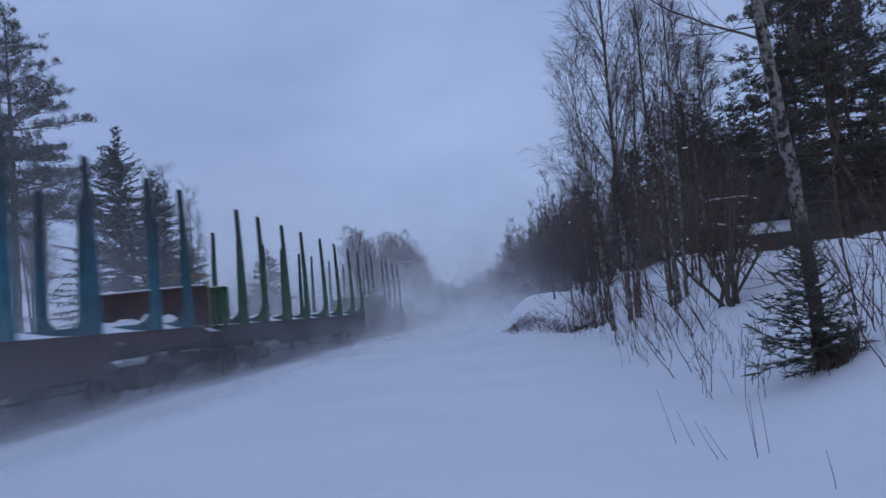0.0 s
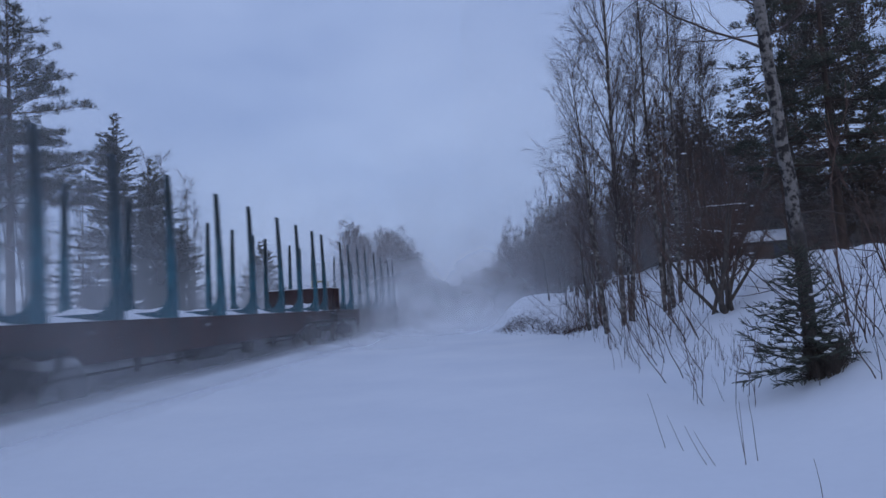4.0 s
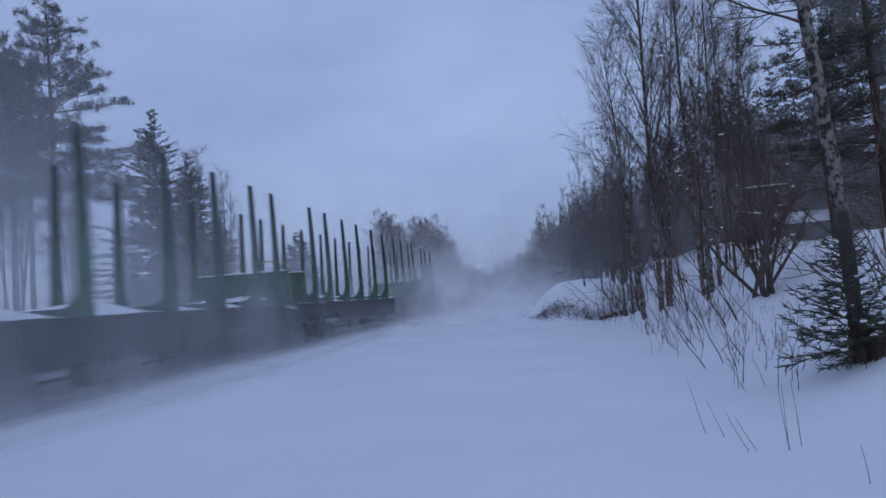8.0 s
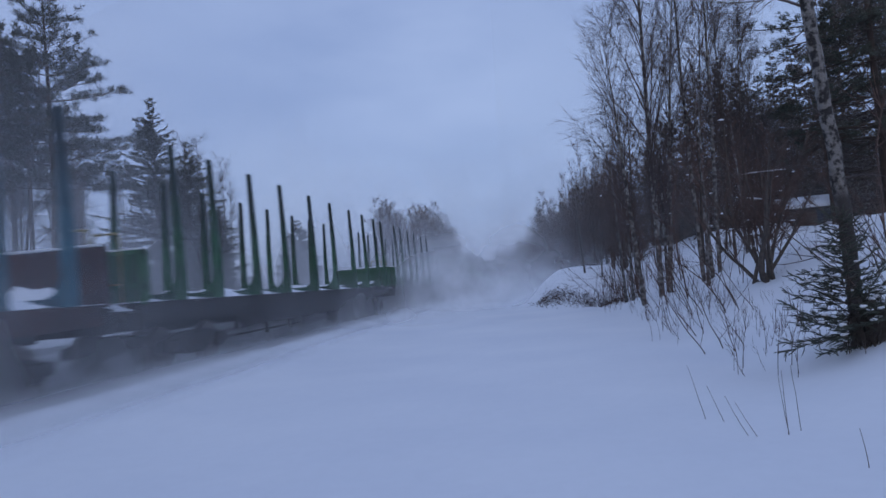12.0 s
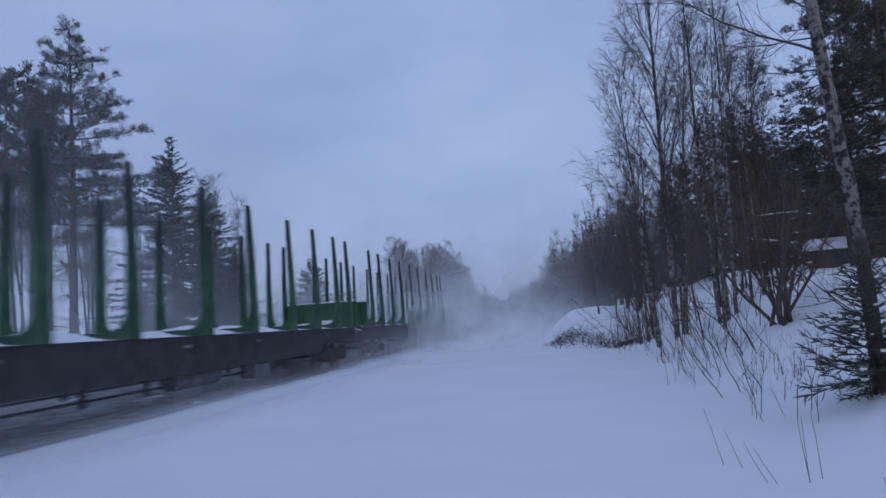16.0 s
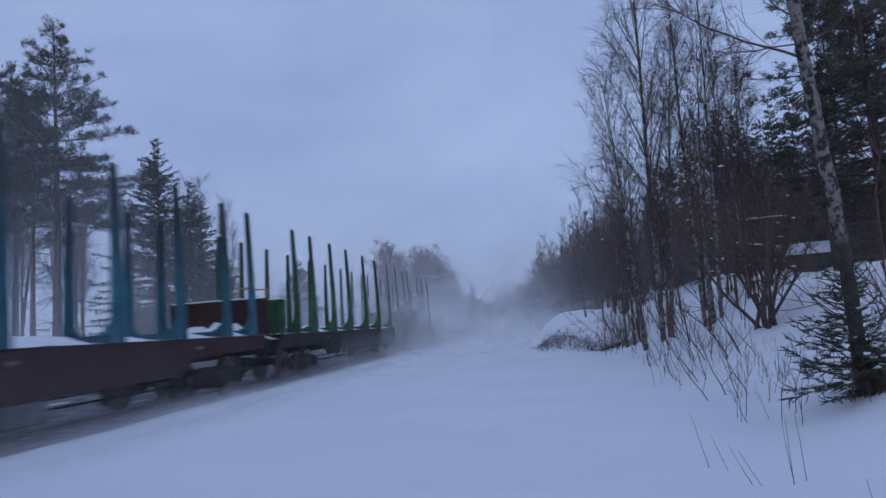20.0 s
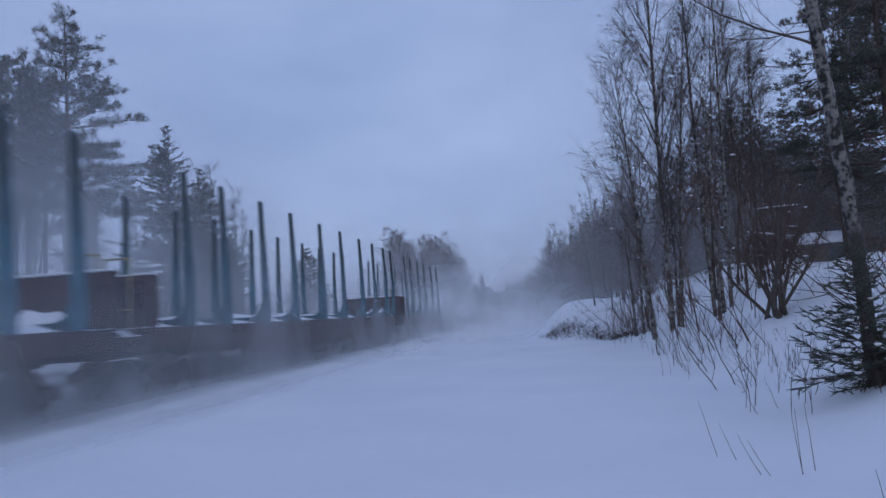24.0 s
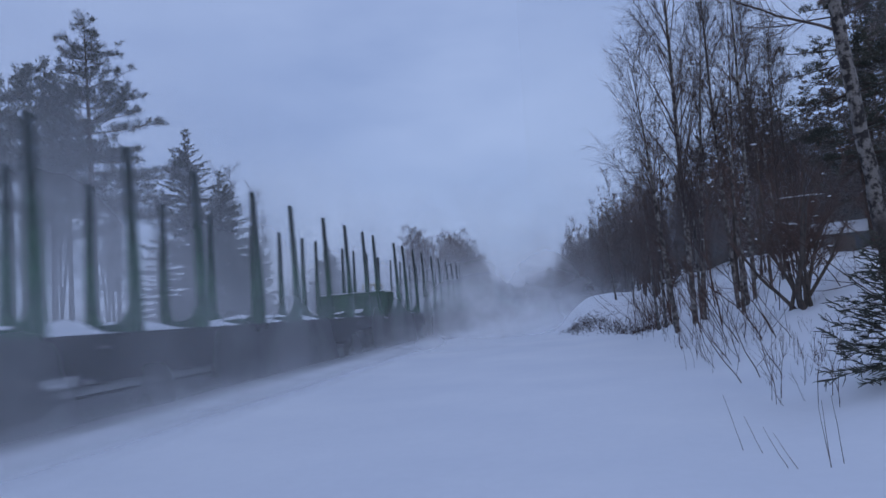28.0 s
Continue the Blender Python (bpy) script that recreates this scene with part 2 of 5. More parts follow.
def dust_material(name, top, half, alpha, scale, seed, ends=0.0, foot=0.1, tall=0.0, tail=0.0, calm=0.35, core=0.35, through=0.5, rise=0.5):
    """Airborne snow, also used to paint haze: white scattering that thins upwards over `top` metres and to both ends of
    a sheet of half-length `half`.
    """
    m = bpy.data.materials.new(name)
    m.use_nodes = True
    nt = m.node_tree
    nt.nodes.clear()
    out, mix = nt.nodes.new("ShaderNodeOutputMaterial"), nt.nodes.new("ShaderNodeMixShader")
    tr, df, tl, md = (nt.nodes.new("ShaderNode" + k) for k in ("BsdfTransparent", "BsdfDiffuse", "BsdfTranslucent", "MixShader"))
    for s in (df, tl):
        s.inputs["Color"].default_value = (0.92, 0.93, 0.95, 1)
    co, sep = nt.nodes.new("ShaderNodeTexCoord"), nt.nodes.new("ShaderNodeSeparateXYZ")
    nt.links.new(co.outputs["Object"], sep.inputs[0])
    mp = nt.nodes.new("ShaderNodeMapping")
    mp.inputs["Location"].default_value = (seed * 3.7, seed * 1.9, seed * 2.3)
    nt.links.new(co.outputs["Object"], mp.inputs["Vector"])
    n = nt.nodes.new("ShaderNodeTexNoise")
    n.inputs["Scale"].default_value, n.inputs["Detail"].default_value, n.inputs["Roughness"].default_value = scale, 4.0, 0.5
    nt.links.new(mp.outputs["Vector"], n.inputs["Vector"])

    def rng(src, a, b, c, d, kind="SMOOTHSTEP"):
        r = nt.nodes.new("ShaderNodeMapRange")
        r.interpolation_type = kind
        for key, v in (("From Min", a), ("From Max", b), ("To Min", c), ("To Max", d)):
            r.inputs[key].default_value = v
        nt.links.new(src, r.inputs["Value"])
        return r.outputs["Result"]

    def op(kind, a, b):
        o = nt.nodes.new("ShaderNodeMath")
        o.operation = kind
        for i, v in enumerate((a, b)):
            if isinstance(v, float):
                o.inputs[i].default_value = v
            else:
                nt.links.new(v, o.inputs[i])
        return o.outputs[0]

    up = rng(sep.outputs["Z"], top * 0.12, top, 1.0, 0.0)
    if tail:
        far = rng(sep.outputs["Z"], tall * 0.1, tall, 1.0, 0.0)
        up = op("ADD", op("MULTIPLY", up, 1.0 - tail), op("MULTIPLY", far, tail))
    low = rng(sep.outputs["Z"], 0.28 * rise if rise > 1 else 0.0, rise, foot, 1.0)
    side = rng(op("ABSOLUTE", sep.outputs["X"], 0.0), half * core, half, 1.0, ends)
    cloud = rng(n.outputs["Fac"], 0.30, 0.66, calm, 1.0)
    a = op("MULTIPLY", op("MULTIPLY", op("POWER", up, 1.2), low), op("MULTIPLY", side, cloud))
    a = op("MULTIPLY", a, alpha)
    nt.links.new(df.outputs[0], md.inputs[1])
    nt.links.new(tl.outputs[0], md.inputs[2])
    md.inputs[0].default_value = through
    nt.links.new(a, mix.inputs[0])
    nt.links.new(tr.outputs[0], mix.inputs[1])
    nt.links.new(md.outputs[0], mix.inputs[2])
    nt.links.new(mix.outputs[0], out.inputs["Surface"])
    return m


# ---- mesh helpers ----
def mesh_object(name, verts, faces, mat, parent=None, label="", smooth=False):
    me = bpy.data.meshes.new(name)
    me.from_pydata(verts if isinstance(verts, list) else verts.tolist(), [], faces if isinstance(faces, list) else faces.tolist())
    me.materials.append(mat)
    if smooth:
        me.shade_smooth()
    ob = new(name, me)
    if parent is not None:
        ob.parent = parent
    if label:
        ob["label"] = label
    return ob


def part(name, bm, mat, parent, label="", smooth=False):
    me = bpy.data.meshes.new(name)
    bm.to_mesh(me)
    bm.free()
    me.materials.append(mat)
    if smooth:
        me.shade_smooth()
    ob = new(name, me)
    ob.parent = parent
    if label:
        ob["label"] = label
    return ob


def box(bm, cx, cy, cz, sx, sy, sz, bevel=0.0, m=None):
    r = bmesh.ops.create_cube(bm, size=1.0)
    mat = Matrix.Translation((cx, cy, cz)) @ (m or Matrix()) @ Matrix.Diagonal((sx, sy, sz, 1))
    bmesh.ops.transform(bm, matrix=mat, verts=r["verts"])
    if bevel:
        es = list({e for v in r["verts"] for e in v.link_edges})
        bmesh.ops.bevel(bm, geom=es, offset=bevel, segments=1, affect="EDGES")


def cyl(bm, a, b, r, n=12, r2=None):
    a, b = Vector(a), Vector(b)
    q = (b - a).to_track_quat("Z", "Y").to_matrix().to_4x4()
    bmesh.ops.create_cone(bm, cap_ends=True, segments=n, radius1=r, radius2=r if r2 is None else r2, depth=(b - a).length,
                          matrix=Matrix.Translation((a + b) / 2) @ q)


def prism(bm, outline, axis, lo, hi):
    """Extrude an outline (pairs) along axis 'x' or 'y' from lo to hi."""
    def at(p, s):
        return (s, p[0], p[1]) if axis == "x" else (p[0], s, p[1])
    a, b = [bm.verts.new(at(p, lo)) for p in outline], [bm.verts.new(at(p, hi)) for p in outline]
    n = len(outline)
    bm.faces.new(a[::-1])
    bm.faces.new(b)
    for i in range(n):
        bm.faces.new((a[i], a[(i + 1) % n], b[(i + 1) % n], b[i]))
    bmesh.ops.recalc_face_normals(bm, faces=bm.faces)


def tubes(lines, sides):
    """Tapered tubes: lines are (points, radii) of any length; returns vertices and faces."""
    groups, V, Fc, base = {}, [], [], 0
    for p, r in lines:
        groups.setdefault(len(p), []).append((p, r))
    ang = np.arange(sides) * 2 * np.pi / sides
    for n, g in groups.items():
        P, R = np.array([a for a, _ in g], float), np.array([b for _, b in g], float)
        T = np.gradient(P, axis=1)
        T /= np.linalg.norm(T, axis=2, keepdims=True) + 1e-9
        ref = np.where(np.abs(T[..., 2:3]) > 0.9, np.array([1.0, 0, 0]), np.array([0, 0, 1.0]))
        U = np.cross(T, ref)
        U /= np.linalg.norm(U, axis=2, keepdims=True) + 1e-9
        W = np.cross(T, U)
        ring = P[:, :, None, :] + R[:, :, None, None] * (U[:, :, None, :] * np.cos(ang)[None, None, :, None] + W[:, :, None, :] * np.sin(ang)[None, None, :, None])
        M = len(g)
        V.append(ring.reshape(-1, 3))
        idx = np.arange(M * n * sides).reshape(M, n, sides) + base
        a, b = idx[:, :-1, :], idx[:, 1:, :]
        Fc.append(np.stack([a, np.roll(a, -1, 2), np.roll(b, -1, 2), b], -1).reshape(-1, 4))
        base += M * n * sides
    return np.concatenate(V), np.concatenate(Fc)


def blades(roots, dirs, lens, widths, rng):
    """Pointed needle sprays: one slim bent leaf of two triangles each."""
    roots, dirs = np.asarray(roots, float), np.asarray(dirs, float)
    dirs /= np.linalg.norm(dirs, axis=1, keepdims=True) + 1e-9
    side = np.cross(dirs, rng.normal(size=dirs.shape))
    side /= np.linalg.norm(side, axis=1, keepdims=True) + 1e-9
    lens, widths = np.asarray(lens)[:, None], np.asarray(widths)[:, None]
    mid = roots + dirs * lens * 0.45
    v = np.stack([roots, mid + side * widths * 0.5, roots + dirs * lens, mid - side * widths * 0.5], 1).reshape(-1, 3)
    i = np.arange(len(roots))[:, None] * 4
    return v, np.concatenate([i + [[0, 1, 2]], i + [[0, 2, 3]]])


def unit(v):
    return v / (np.linalg.norm(v) + 1e-9)


def line(rng, start, d, length, n, up, wobble):
    """A branch that bends by `up` and wanders; n points."""
    p, d, out = np.array(start, float), unit(np.array(d, float)), []
    step = length / (n - 1)
    for _ in range(n):
        out.append(p.copy())
        d = unit(d + np.array([0, 0, up]) / n + rng.normal(size=3) * wobble / n)
        p = p + d * step
    return np.array(out)


def thing(name, label, category, m=None, group="", kind=""):
    e = new(name)
    e.empty_display_size = 0.2
    if m is not None:
        e.matrix_basis = m
    return tagged(e, label, category, group, kind)


# ---- the plan: track line, corridor and snow surface ----
TRACK_X, RAIL_Z = -8.3, 0.10


def bend(y):
    return -4.2e-4 * max(0.0, y - 90.0) ** 2 if y < 700 else -156.28 - 0.512 * (y - 700)


def smooth(a, b, x):
    u = min(1.0, max(0.0, (x - a) / (b - a)))
    return u * u * (3 - 2 * u)


def snow_z(x, y):
    """Height of the snow: flat trackside, a shallow lip beside the rails, a bank and a heap to the right."""
    xr = x - bend(y)
    z = (0.18 + 0.03 * noise.noise(Vector((x * 0.8, y * 0.35, 4.0)))) * smooth(-3.4, -6.3, xr) * smooth(-7.45, -6.6, xr)
    z += -0.06 * smooth(-6.7, -7.4, xr) * smooth(-12.0, -11.2, xr)
    z += 0.75 * smooth(-11.4, -15.0, xr)
    foot = 2.45 + 0.35 * noise.noise(Vector((0.0, y * 0.16, 3.0)))
    s = xr - foot
    if s > 0:
        z += 0.30 * smooth(0, 1.3, s) + 0.95 * smooth(0.6, 4.0, s) + 0.75 * smooth(2.6, 5.4, s) + 0.6 * smooth(3.2, 6.0, s) * smooth(20, 30, y)
        z += (0.24 * noise.noise(Vector((x * 0.55, y * 0.4, 1.0))) + 0.15 * noise.noise(Vector((x * 1.5, y * 1.2, 5.0))) + 0.05 * noise.noise(Vector((x * 4.1, y * 3.7, 8.0)))) * smooth(0.2, 1.8, s)
    hx, hy = (x - 2.5), (y - 36.0)
    heap = smooth(1.0, 0.28, math.sqrt((hx / 3.3) ** 2 + (hy / 8.5) ** 2) + 0.08 * noise.noise(Vector((x * 0.5, y * 0.3, 2.0))))
    z = max(z, 1.68 * heap * (1 + 0.10 * noise.noise(Vector((x * 0.9, y * 0.6, 9.0)))))
    z += 0.018 * noise.noise(Vector((x * 0.5, y * 0.35, 7.0))) + 0.006 * noise.noise(Vector((x * 2.1, y * 1.6, 2.0)))
    return z


def graded(lo, hi, step, reach, grow):
    mid = list(np.arange(lo, hi + 1e-6, step))
    a, s = [], step
    v = hi
    while v < reach:
        s *= grow
        v += s
        a.append(v)
    b, s, v = [], step, lo
    while v > -reach:
        s *= grow
        v -= s
        b.append(v)
    return b[::-1] + mid + a


def ground():
    xs, ys = graded(-11.0, 12.0, 0.25, 1500.0, 1.22), graded(2.0, 46.0, 0.35, 1500.0, 1.10)
    v = [(x, y, snow_z(x, y)) for y in ys for x in xs]
    w = len(xs)
    f = [(j * w + i, j * w + i + 1, (j + 1) * w + i + 1, (j + 1) * w + i) for j in range(len(ys) - 1) for i in range(w - 1)]
    g = mesh_object("ground", v, f, M_SNOW, smooth=True)
    tagged(g, "smooth blue-white snow cover with a bank beside the track", "snow", kind="structure")


ground()


def rails():
    ys = list(np.arange(-700, 121, 20.0)) + list(np.arange(125, 700, 5.0))
    for s in (-0.762, 0.762):
        pts, faces = [], []
        prof = [(-0.07, -0.16), (0.07, -0.16), (0.02, -0.12), (0.02, -0.04), (0.036, -0.03), (0.036, 0.0), (-0.036, 0.0), (-0.036, -0.03), (-0.02, -0.04), (-0.02, -0.12)]
        for y in ys:
            pts += [(TRACK_X + bend(y) + s + a, y, RAIL_Z + b) for a, b in prof]
        n = len(prof)
        for j in range(len(ys) - 1):
            faces += [(j * n + i, j * n + (i + 1) % n, (j + 1) * n + (i + 1) % n, (j + 1) * n + i) for i in range(n)]
        tagged(mesh_object("rail", pts, faces, M_STEEL), "worn steel rail half buried in trackside snow", "rail", group="rails of the track", kind="structure")


rails()


def trackbed():
    ys = list(np.arange(-120, 121, 0.8)) + list(np.arange(122, 420, 4.0))
    xs = np.linspace(-5.4, 1.75, 28)
    v = [(TRACK_X + bend(y) + x, y, 0.03 + 0.07 * noise.noise(Vector((x * 2.2, y * 0.7, 6.0))) - 0.10 * smooth(1.1, 1.8, x) + 0.75 * smooth(-3.1, -6.7, x)) for y in ys for x in xs]
    w = len(xs)
    f = [(j * w + i, j * w + i + 1, (j + 1) * w + i + 1, (j + 1) * w + i) for j in range(len(ys) - 1) for i in range(w - 1)]
    tagged(mesh_object("trackbed", v, f, M_BED, smooth=True), "dirty snowy trackbed with the shade under the train painted in", "trackbed", kind="structure")


trackbed()

# ---- timber wagons ----
WAGON = 22.74
BUNKS = (1.36, 3.03, 5.25, 7.43, 10.07, 12.40, 15.03, 17.16, 19.29, 20.74)
DECK = 1.43
BOGIES = (2.2, 19.1)


def stake_mesh():
    """A tapering stake whose foot sweeps inwards into the bunk beam."""
    bm = bmesh.new()
    w0, w1, d0, d1, h = 0.135, 0.06, 0.065, 0.042, 3.16
    ring = lambda z, w, d, o: [bm.verts.new((o + sx * d, sy * w, z)) for sx, sy in ((-1, -1), (1, -1), (1, 1), (-1, 1))]
    rows = [ring(0.0, w0, d0, 0), ring(0.5, w0 * 0.9, d0 * 0.95, 0), ring(1.6, w0 * 0.68, d0 * 0.85, -0.01), ring(h - 0.03, w1, d1, -0.05), ring(h, w1 * 0.8, d1 * 0.8, -0.05)]
    for a, b in zip(rows, rows[1:]):
        for i in range(4):
            bm.faces.new((a[i], a[(i + 1) % 4], b[(i + 1) % 4], b[i]))
    bm.faces.new(rows[0][::-1])
    bm.faces.new(rows[-1])
    bmesh.ops.recalc_face_normals(bm, faces=bm.faces)
    prism(bm, [(-0.055, 0.0), (-0.055, 0.66), (-0.09, 0.46), (-0.15, 0.32), (-0.24, 0.21), (-0.38, 0.15), (-0.38, 0.0)], "y", -0.07, 0.07)
    me = bpy.data.meshes.new("stake")
    bm.to_mesh(me)
    bm.free()
    return me


def snow_heap(rng, sx, sy, sz):
    bm = bmesh.new()
    bmesh.ops.create_grid(bm, x_segments=12, y_segments=16, size=1.0)
    o = rng.uniform(0, 90)
    for v in bm.verts:
        r = (abs(v.co.x) ** 3 + abs(v.co.y) ** 3) ** (1 / 3)
        h = smooth(1.02, 0.35, r + 0.16 * noise.noise(Vector((v.co.x * 1.6 + o, v.co.y * 1.6, 0))))
        v.co = Vector((v.co.x * sx, v.co.y * sy, h * sz * (0.8 + 0.5 * noise.noise(Vector((v.co.x * 3, v.co.y * 3 + o, 4)))) - 0.01))
    return bm


def wagon(paint, board, frame_mat, label, seed, front):
    """front: how far its forward end wall stands from the rear one."""
    rng = random.Random(seed)
    mid = front / 2
    w = thing("timber_wagon", label, "train wagon", group="wagons of the train")
    bm = bmesh.new()
    box(bm, 0, mid, DECK - 0.03, 2.4, front + 0.1, 0.06)
    part("deck", bm, M_DARK, w)
    prof = [(-0.1, DECK), (front + 0.1, DECK), (front + 0.1, DECK - 0.34), (17.6, DECK - 0.42), (17.1, DECK - 0.74), (4.2, DECK - 0.74), (3.7, DECK - 0.42), (-0.1, DECK - 0.38)]
    for s in (-1, 1):
        bm = bmesh.new()
        prism(bm, prof, "x", s * 1.22 - 0.012, s * 1.22 + 0.012)
        sill = part("side_sill", bm, frame_mat, w)
        for k, y in enumerate((4.4, 9.2, 12.6, 17.9)):
            bm = bmesh.new()
            box(bm, s * 1.245, y, DECK - 0.2, 0.012, 0.24 if k % 2 else 0.14, 0.06)
            part("plate", bm, M_WHITE, sill, "small white plate")
    bm = bmesh.new()
    box(bm, 0, mid, DECK - 0.35, 0.5, front - 0.4, 0.4)
    part("centre_sill", bm, M_DARK, w)
    sm = stake_mesh()
    sm.materials.append(paint)
    for y in BUNKS:
        bm = bmesh.new()
        box(bm, 0, y, DECK + 0.075, 2.46, 0.2, 0.15, 0.012)
        part("bunk_beam", bm, paint, w)
        for s in (-1, 1):
            st = new("stake", sm)
            st.parent = w
            st.matrix_basis = Matrix.Translation((s * 1.24, y, DECK + 0.0)) @ (Matrix() if s > 0 else Matrix.Rotation(math.pi, 4, "Z"))
    for y, out in ((0.0, -1), (front, 1)):
        bm = bmesh.new()
        wave = [(-1.36 + i * 0.068, y + out * (0.02 + 0.05 * (i % 4 in (1, 2)))) for i in range(41)]
        lo = [bm.verts.new((px, py, DECK + 0.02)) for px, py in wave + [(1.36, y - out * 0.02), (-1.36, y - out * 0.02)]]
        hi = [bm.verts.new((v.co.x, v.co.y, DECK + 0.95)) for v in lo]
        bm.faces.new(lo)
        bm.faces.new(hi)
        for i in range(len(lo)):
            bm.faces.new((lo[i], lo[(i + 1) % len(lo)], hi[(i + 1) % len(lo)], hi[i]))
        bmesh.ops.recalc_face_normals(bm, faces=bm.faces)
        hb = part("headboard", bm, board, w, "painted steel end wall")
        bm = bmesh.new()
        for x in (-1.3, 1.3):
            box(bm, x, y + out * 0.11, DECK + 0.46, 0.1, 0.08, 1.0)
        box(bm, 0, y + out * 0.11, DECK + 0.92, 2.7, 0.08, 0.09)
        box(bm, 0, y + out * 0.11, DECK + 0.3, 2.7, 0.08, 0.09)
        for x in (-0.9, -0.5, -0.1, 0.3, 0.7, 1.05):
            box(bm, x, y + out * 0.12, DECK + 0.46, 0.07, 0.09, 0.95)
        part("end_frame", bm, board, w, "grimy frame on the end wall")
        bm = bmesh.new()
        box(bm, 0, y, DECK + 0.985, 2.6, 0.10, 0.03, 0.012)
        part("snow_cap", bm, M_SNOWBIT, hb, "thin line of snow")
        bm = bmesh.new()
        for x in (0.45, 0.95):
            cyl(bm, (x, y + out * 0.22, DECK - 0.3), (x, y + out * 0.22, DECK + 1.28), 0.018, 8)
        cyl(bm, (0.45, y + out * 0.22, DECK + 1.28), (0.95, y + out * 0.22, DECK + 1.28), 0.02, 8)
        cyl(bm, (0.45, y + out * 0.22, DECK + 0.35), (0.95, y + out * 0.22, DECK + 0.35), 0.015, 8)
        part("handrail", bm, M_YELLOW, w, "yellow handrail")
        bm = bmesh.new()
        box(bm, 0, y + out * 0.3, DECK - 0.16, 2.5, 0.5, 0.05, 0.01)
        box(bm, 0, y + out * 0.14, DECK - 0.3, 2.6, 0.1, 0.4, 0.01)
        part("end_platform", bm, M_DARK, w)
        part("platform_snow", snow_heap(rng, 1.1, 0.3, 0.24), M_SNOWBIT, w, "snow on the end platform", True).location = (0.1, y + out * 0.34, DECK - 0.13)
        for x in (-0.88, 0.88):
            bm = bmesh.new()
            cyl(bm, (x, y + out * 0.2, DECK - 0.26), (x, y + out * 0.62, DECK - 0.26), 0.09, 12)
            cyl(bm, (x, y + out * 0.62, DECK - 0.26), (x, y + out * 0.68, DECK - 0.26), 0.22, 16)
            part("buffer", bm, M_DARK, w)
        bm = bmesh.new()
        box(bm, 0, y + out * 0.4, DECK - 0.28, 0.12, 0.7, 0.14, 0.02)
        part("coupling", bm, M_DARK, w)
    for y in BOGIES:
        bm = bmesh.new()
        box(bm, 0, y, 0.62, 2.2, 0.4, 0.24, 0.03)
        bogie = part("bogie", bm, M_DARK, w)
        for s in (-1, 1):
            bm = bmesh.new()
            prism(bm, [(-1.45, 0.42), (-1.45, 0.62), (-0.55, 0.78), (0.55, 0.78), (1.45, 0.62), (1.45, 0.42), (0.75, 0.50), (0.4, 0.30), (-0.4, 0.30), (-0.75, 0.50)], "x", s * 1.0 - 0.05, s * 1.0 + 0.05)
            bmesh.ops.translate(bm, verts=bm.verts, vec=(0, y, 0))
            for dy in (-1.0, 1.0):
                box(bm, s * 1.06, y + dy, 0.5, 0.16, 0.3, 0.3, 0.03)
            for dy in (-0.2, 0.0, 0.2):
                cyl(bm, (s * 1.04, y + dy, 0.34), (s * 1.04, y + dy, 0.62), 0.07, 8)
            part("side_frame", bm, M_DARK, bogie)
            for dy in (-1.0, 1.0):
                bm = bmesh.new()
                cyl(bm, (s * 0.70, y + dy, 0.46), (s * 0.73, y + dy, 0.46), 0.49, 28)
                cyl(bm, (s * 0.73, y + dy, 0.46), (s * 0.84, y + dy, 0.46), 0.46, 28)
                cyl(bm, (s * 0.84, y + dy, 0.46), (s * 0.90, y + dy, 0.46), 0.12, 12)
                part("wheel", bm, M_STEEL, bogie)
    for s in (-0.85, 0.85):
        bm = bmesh.new()
        cyl(bm, (s, 3.9, 0.48), (s, front - 3.9, 0.48), 0.025, 6)
        part("brake_rod", bm, M_DARK, w)
        for y in (6.6, 8.4, 13.6, 15.2):
            bm = bmesh.new()
            box(bm, s, y, 0.62, 0.08, 0.14, 0.5, 0.01)
            part("brake_hanger", bm, M_DARK, w)
    bm = bmesh.new()
    cyl(bm, (0.75, 9.3, 0.55), (0.75, 11.2, 0.55), 0.2, 16)
    part("air_tank", bm, M_TANK, w, "grey air tank")
    bm = bmesh.new()
    box(bm, 0.95, 13.0, 0.5, 0.4, 0.9, 0.36, 0.03)
    part("brake_box", bm, M_TANK, w, "grey brake box")
    for y0, y1 in zip((0.1,) + BUNKS, BUNKS + (front - 0.05,)):
        sy, cy = (y1 - y0) / 2 - 0.12, (y0 + y1) / 2
        part("deck_snow", snow_heap(rng, 1.18, max(0.4, sy * 1.1), rng.uniform(0.15, 0.28) + (0.14 if y1 > 21 else 0)), M_SNOWBIT, w, "wind-packed snow on the deck", True).location = (0.06, cy, DECK + 0.012)
    return w


COLOURS = {k: "g" for k in range(-7, 29)}
for k in (1, 2, 3, 4, 5, 12, 16, 19, 21, 22, 23):
    COLOURS[k] = "b"
PROTO = {
    "b": wagon(M_BLUE, M_RED, M_RED, "empty timber wagon with tall blue stakes and red-brown end walls", 5, 21.42),
    "g": wagon(M_GREEN, M_GREENBOARD, M_DARK, "empty timber wagon with tall green stakes and green end walls", 9, 21.18),
}


def train_y(k, t):
    return 16.91 + 20.195 * t + 0.01796 * t * t - WAGON * k


def wagon_pose(k, t):
    y = train_y(k, t)
    a, b = ((TRACK_X + bend(y + p), y + p) for p in BOGIES)
    turn = -math.atan2(b[0] - a[0], b[1] - a[1])
    x = a[0] + BOGIES[0] * math.sin(turn)
    return pose(x, y, RAIL_Z, 0, 0, math.degrees(turn))


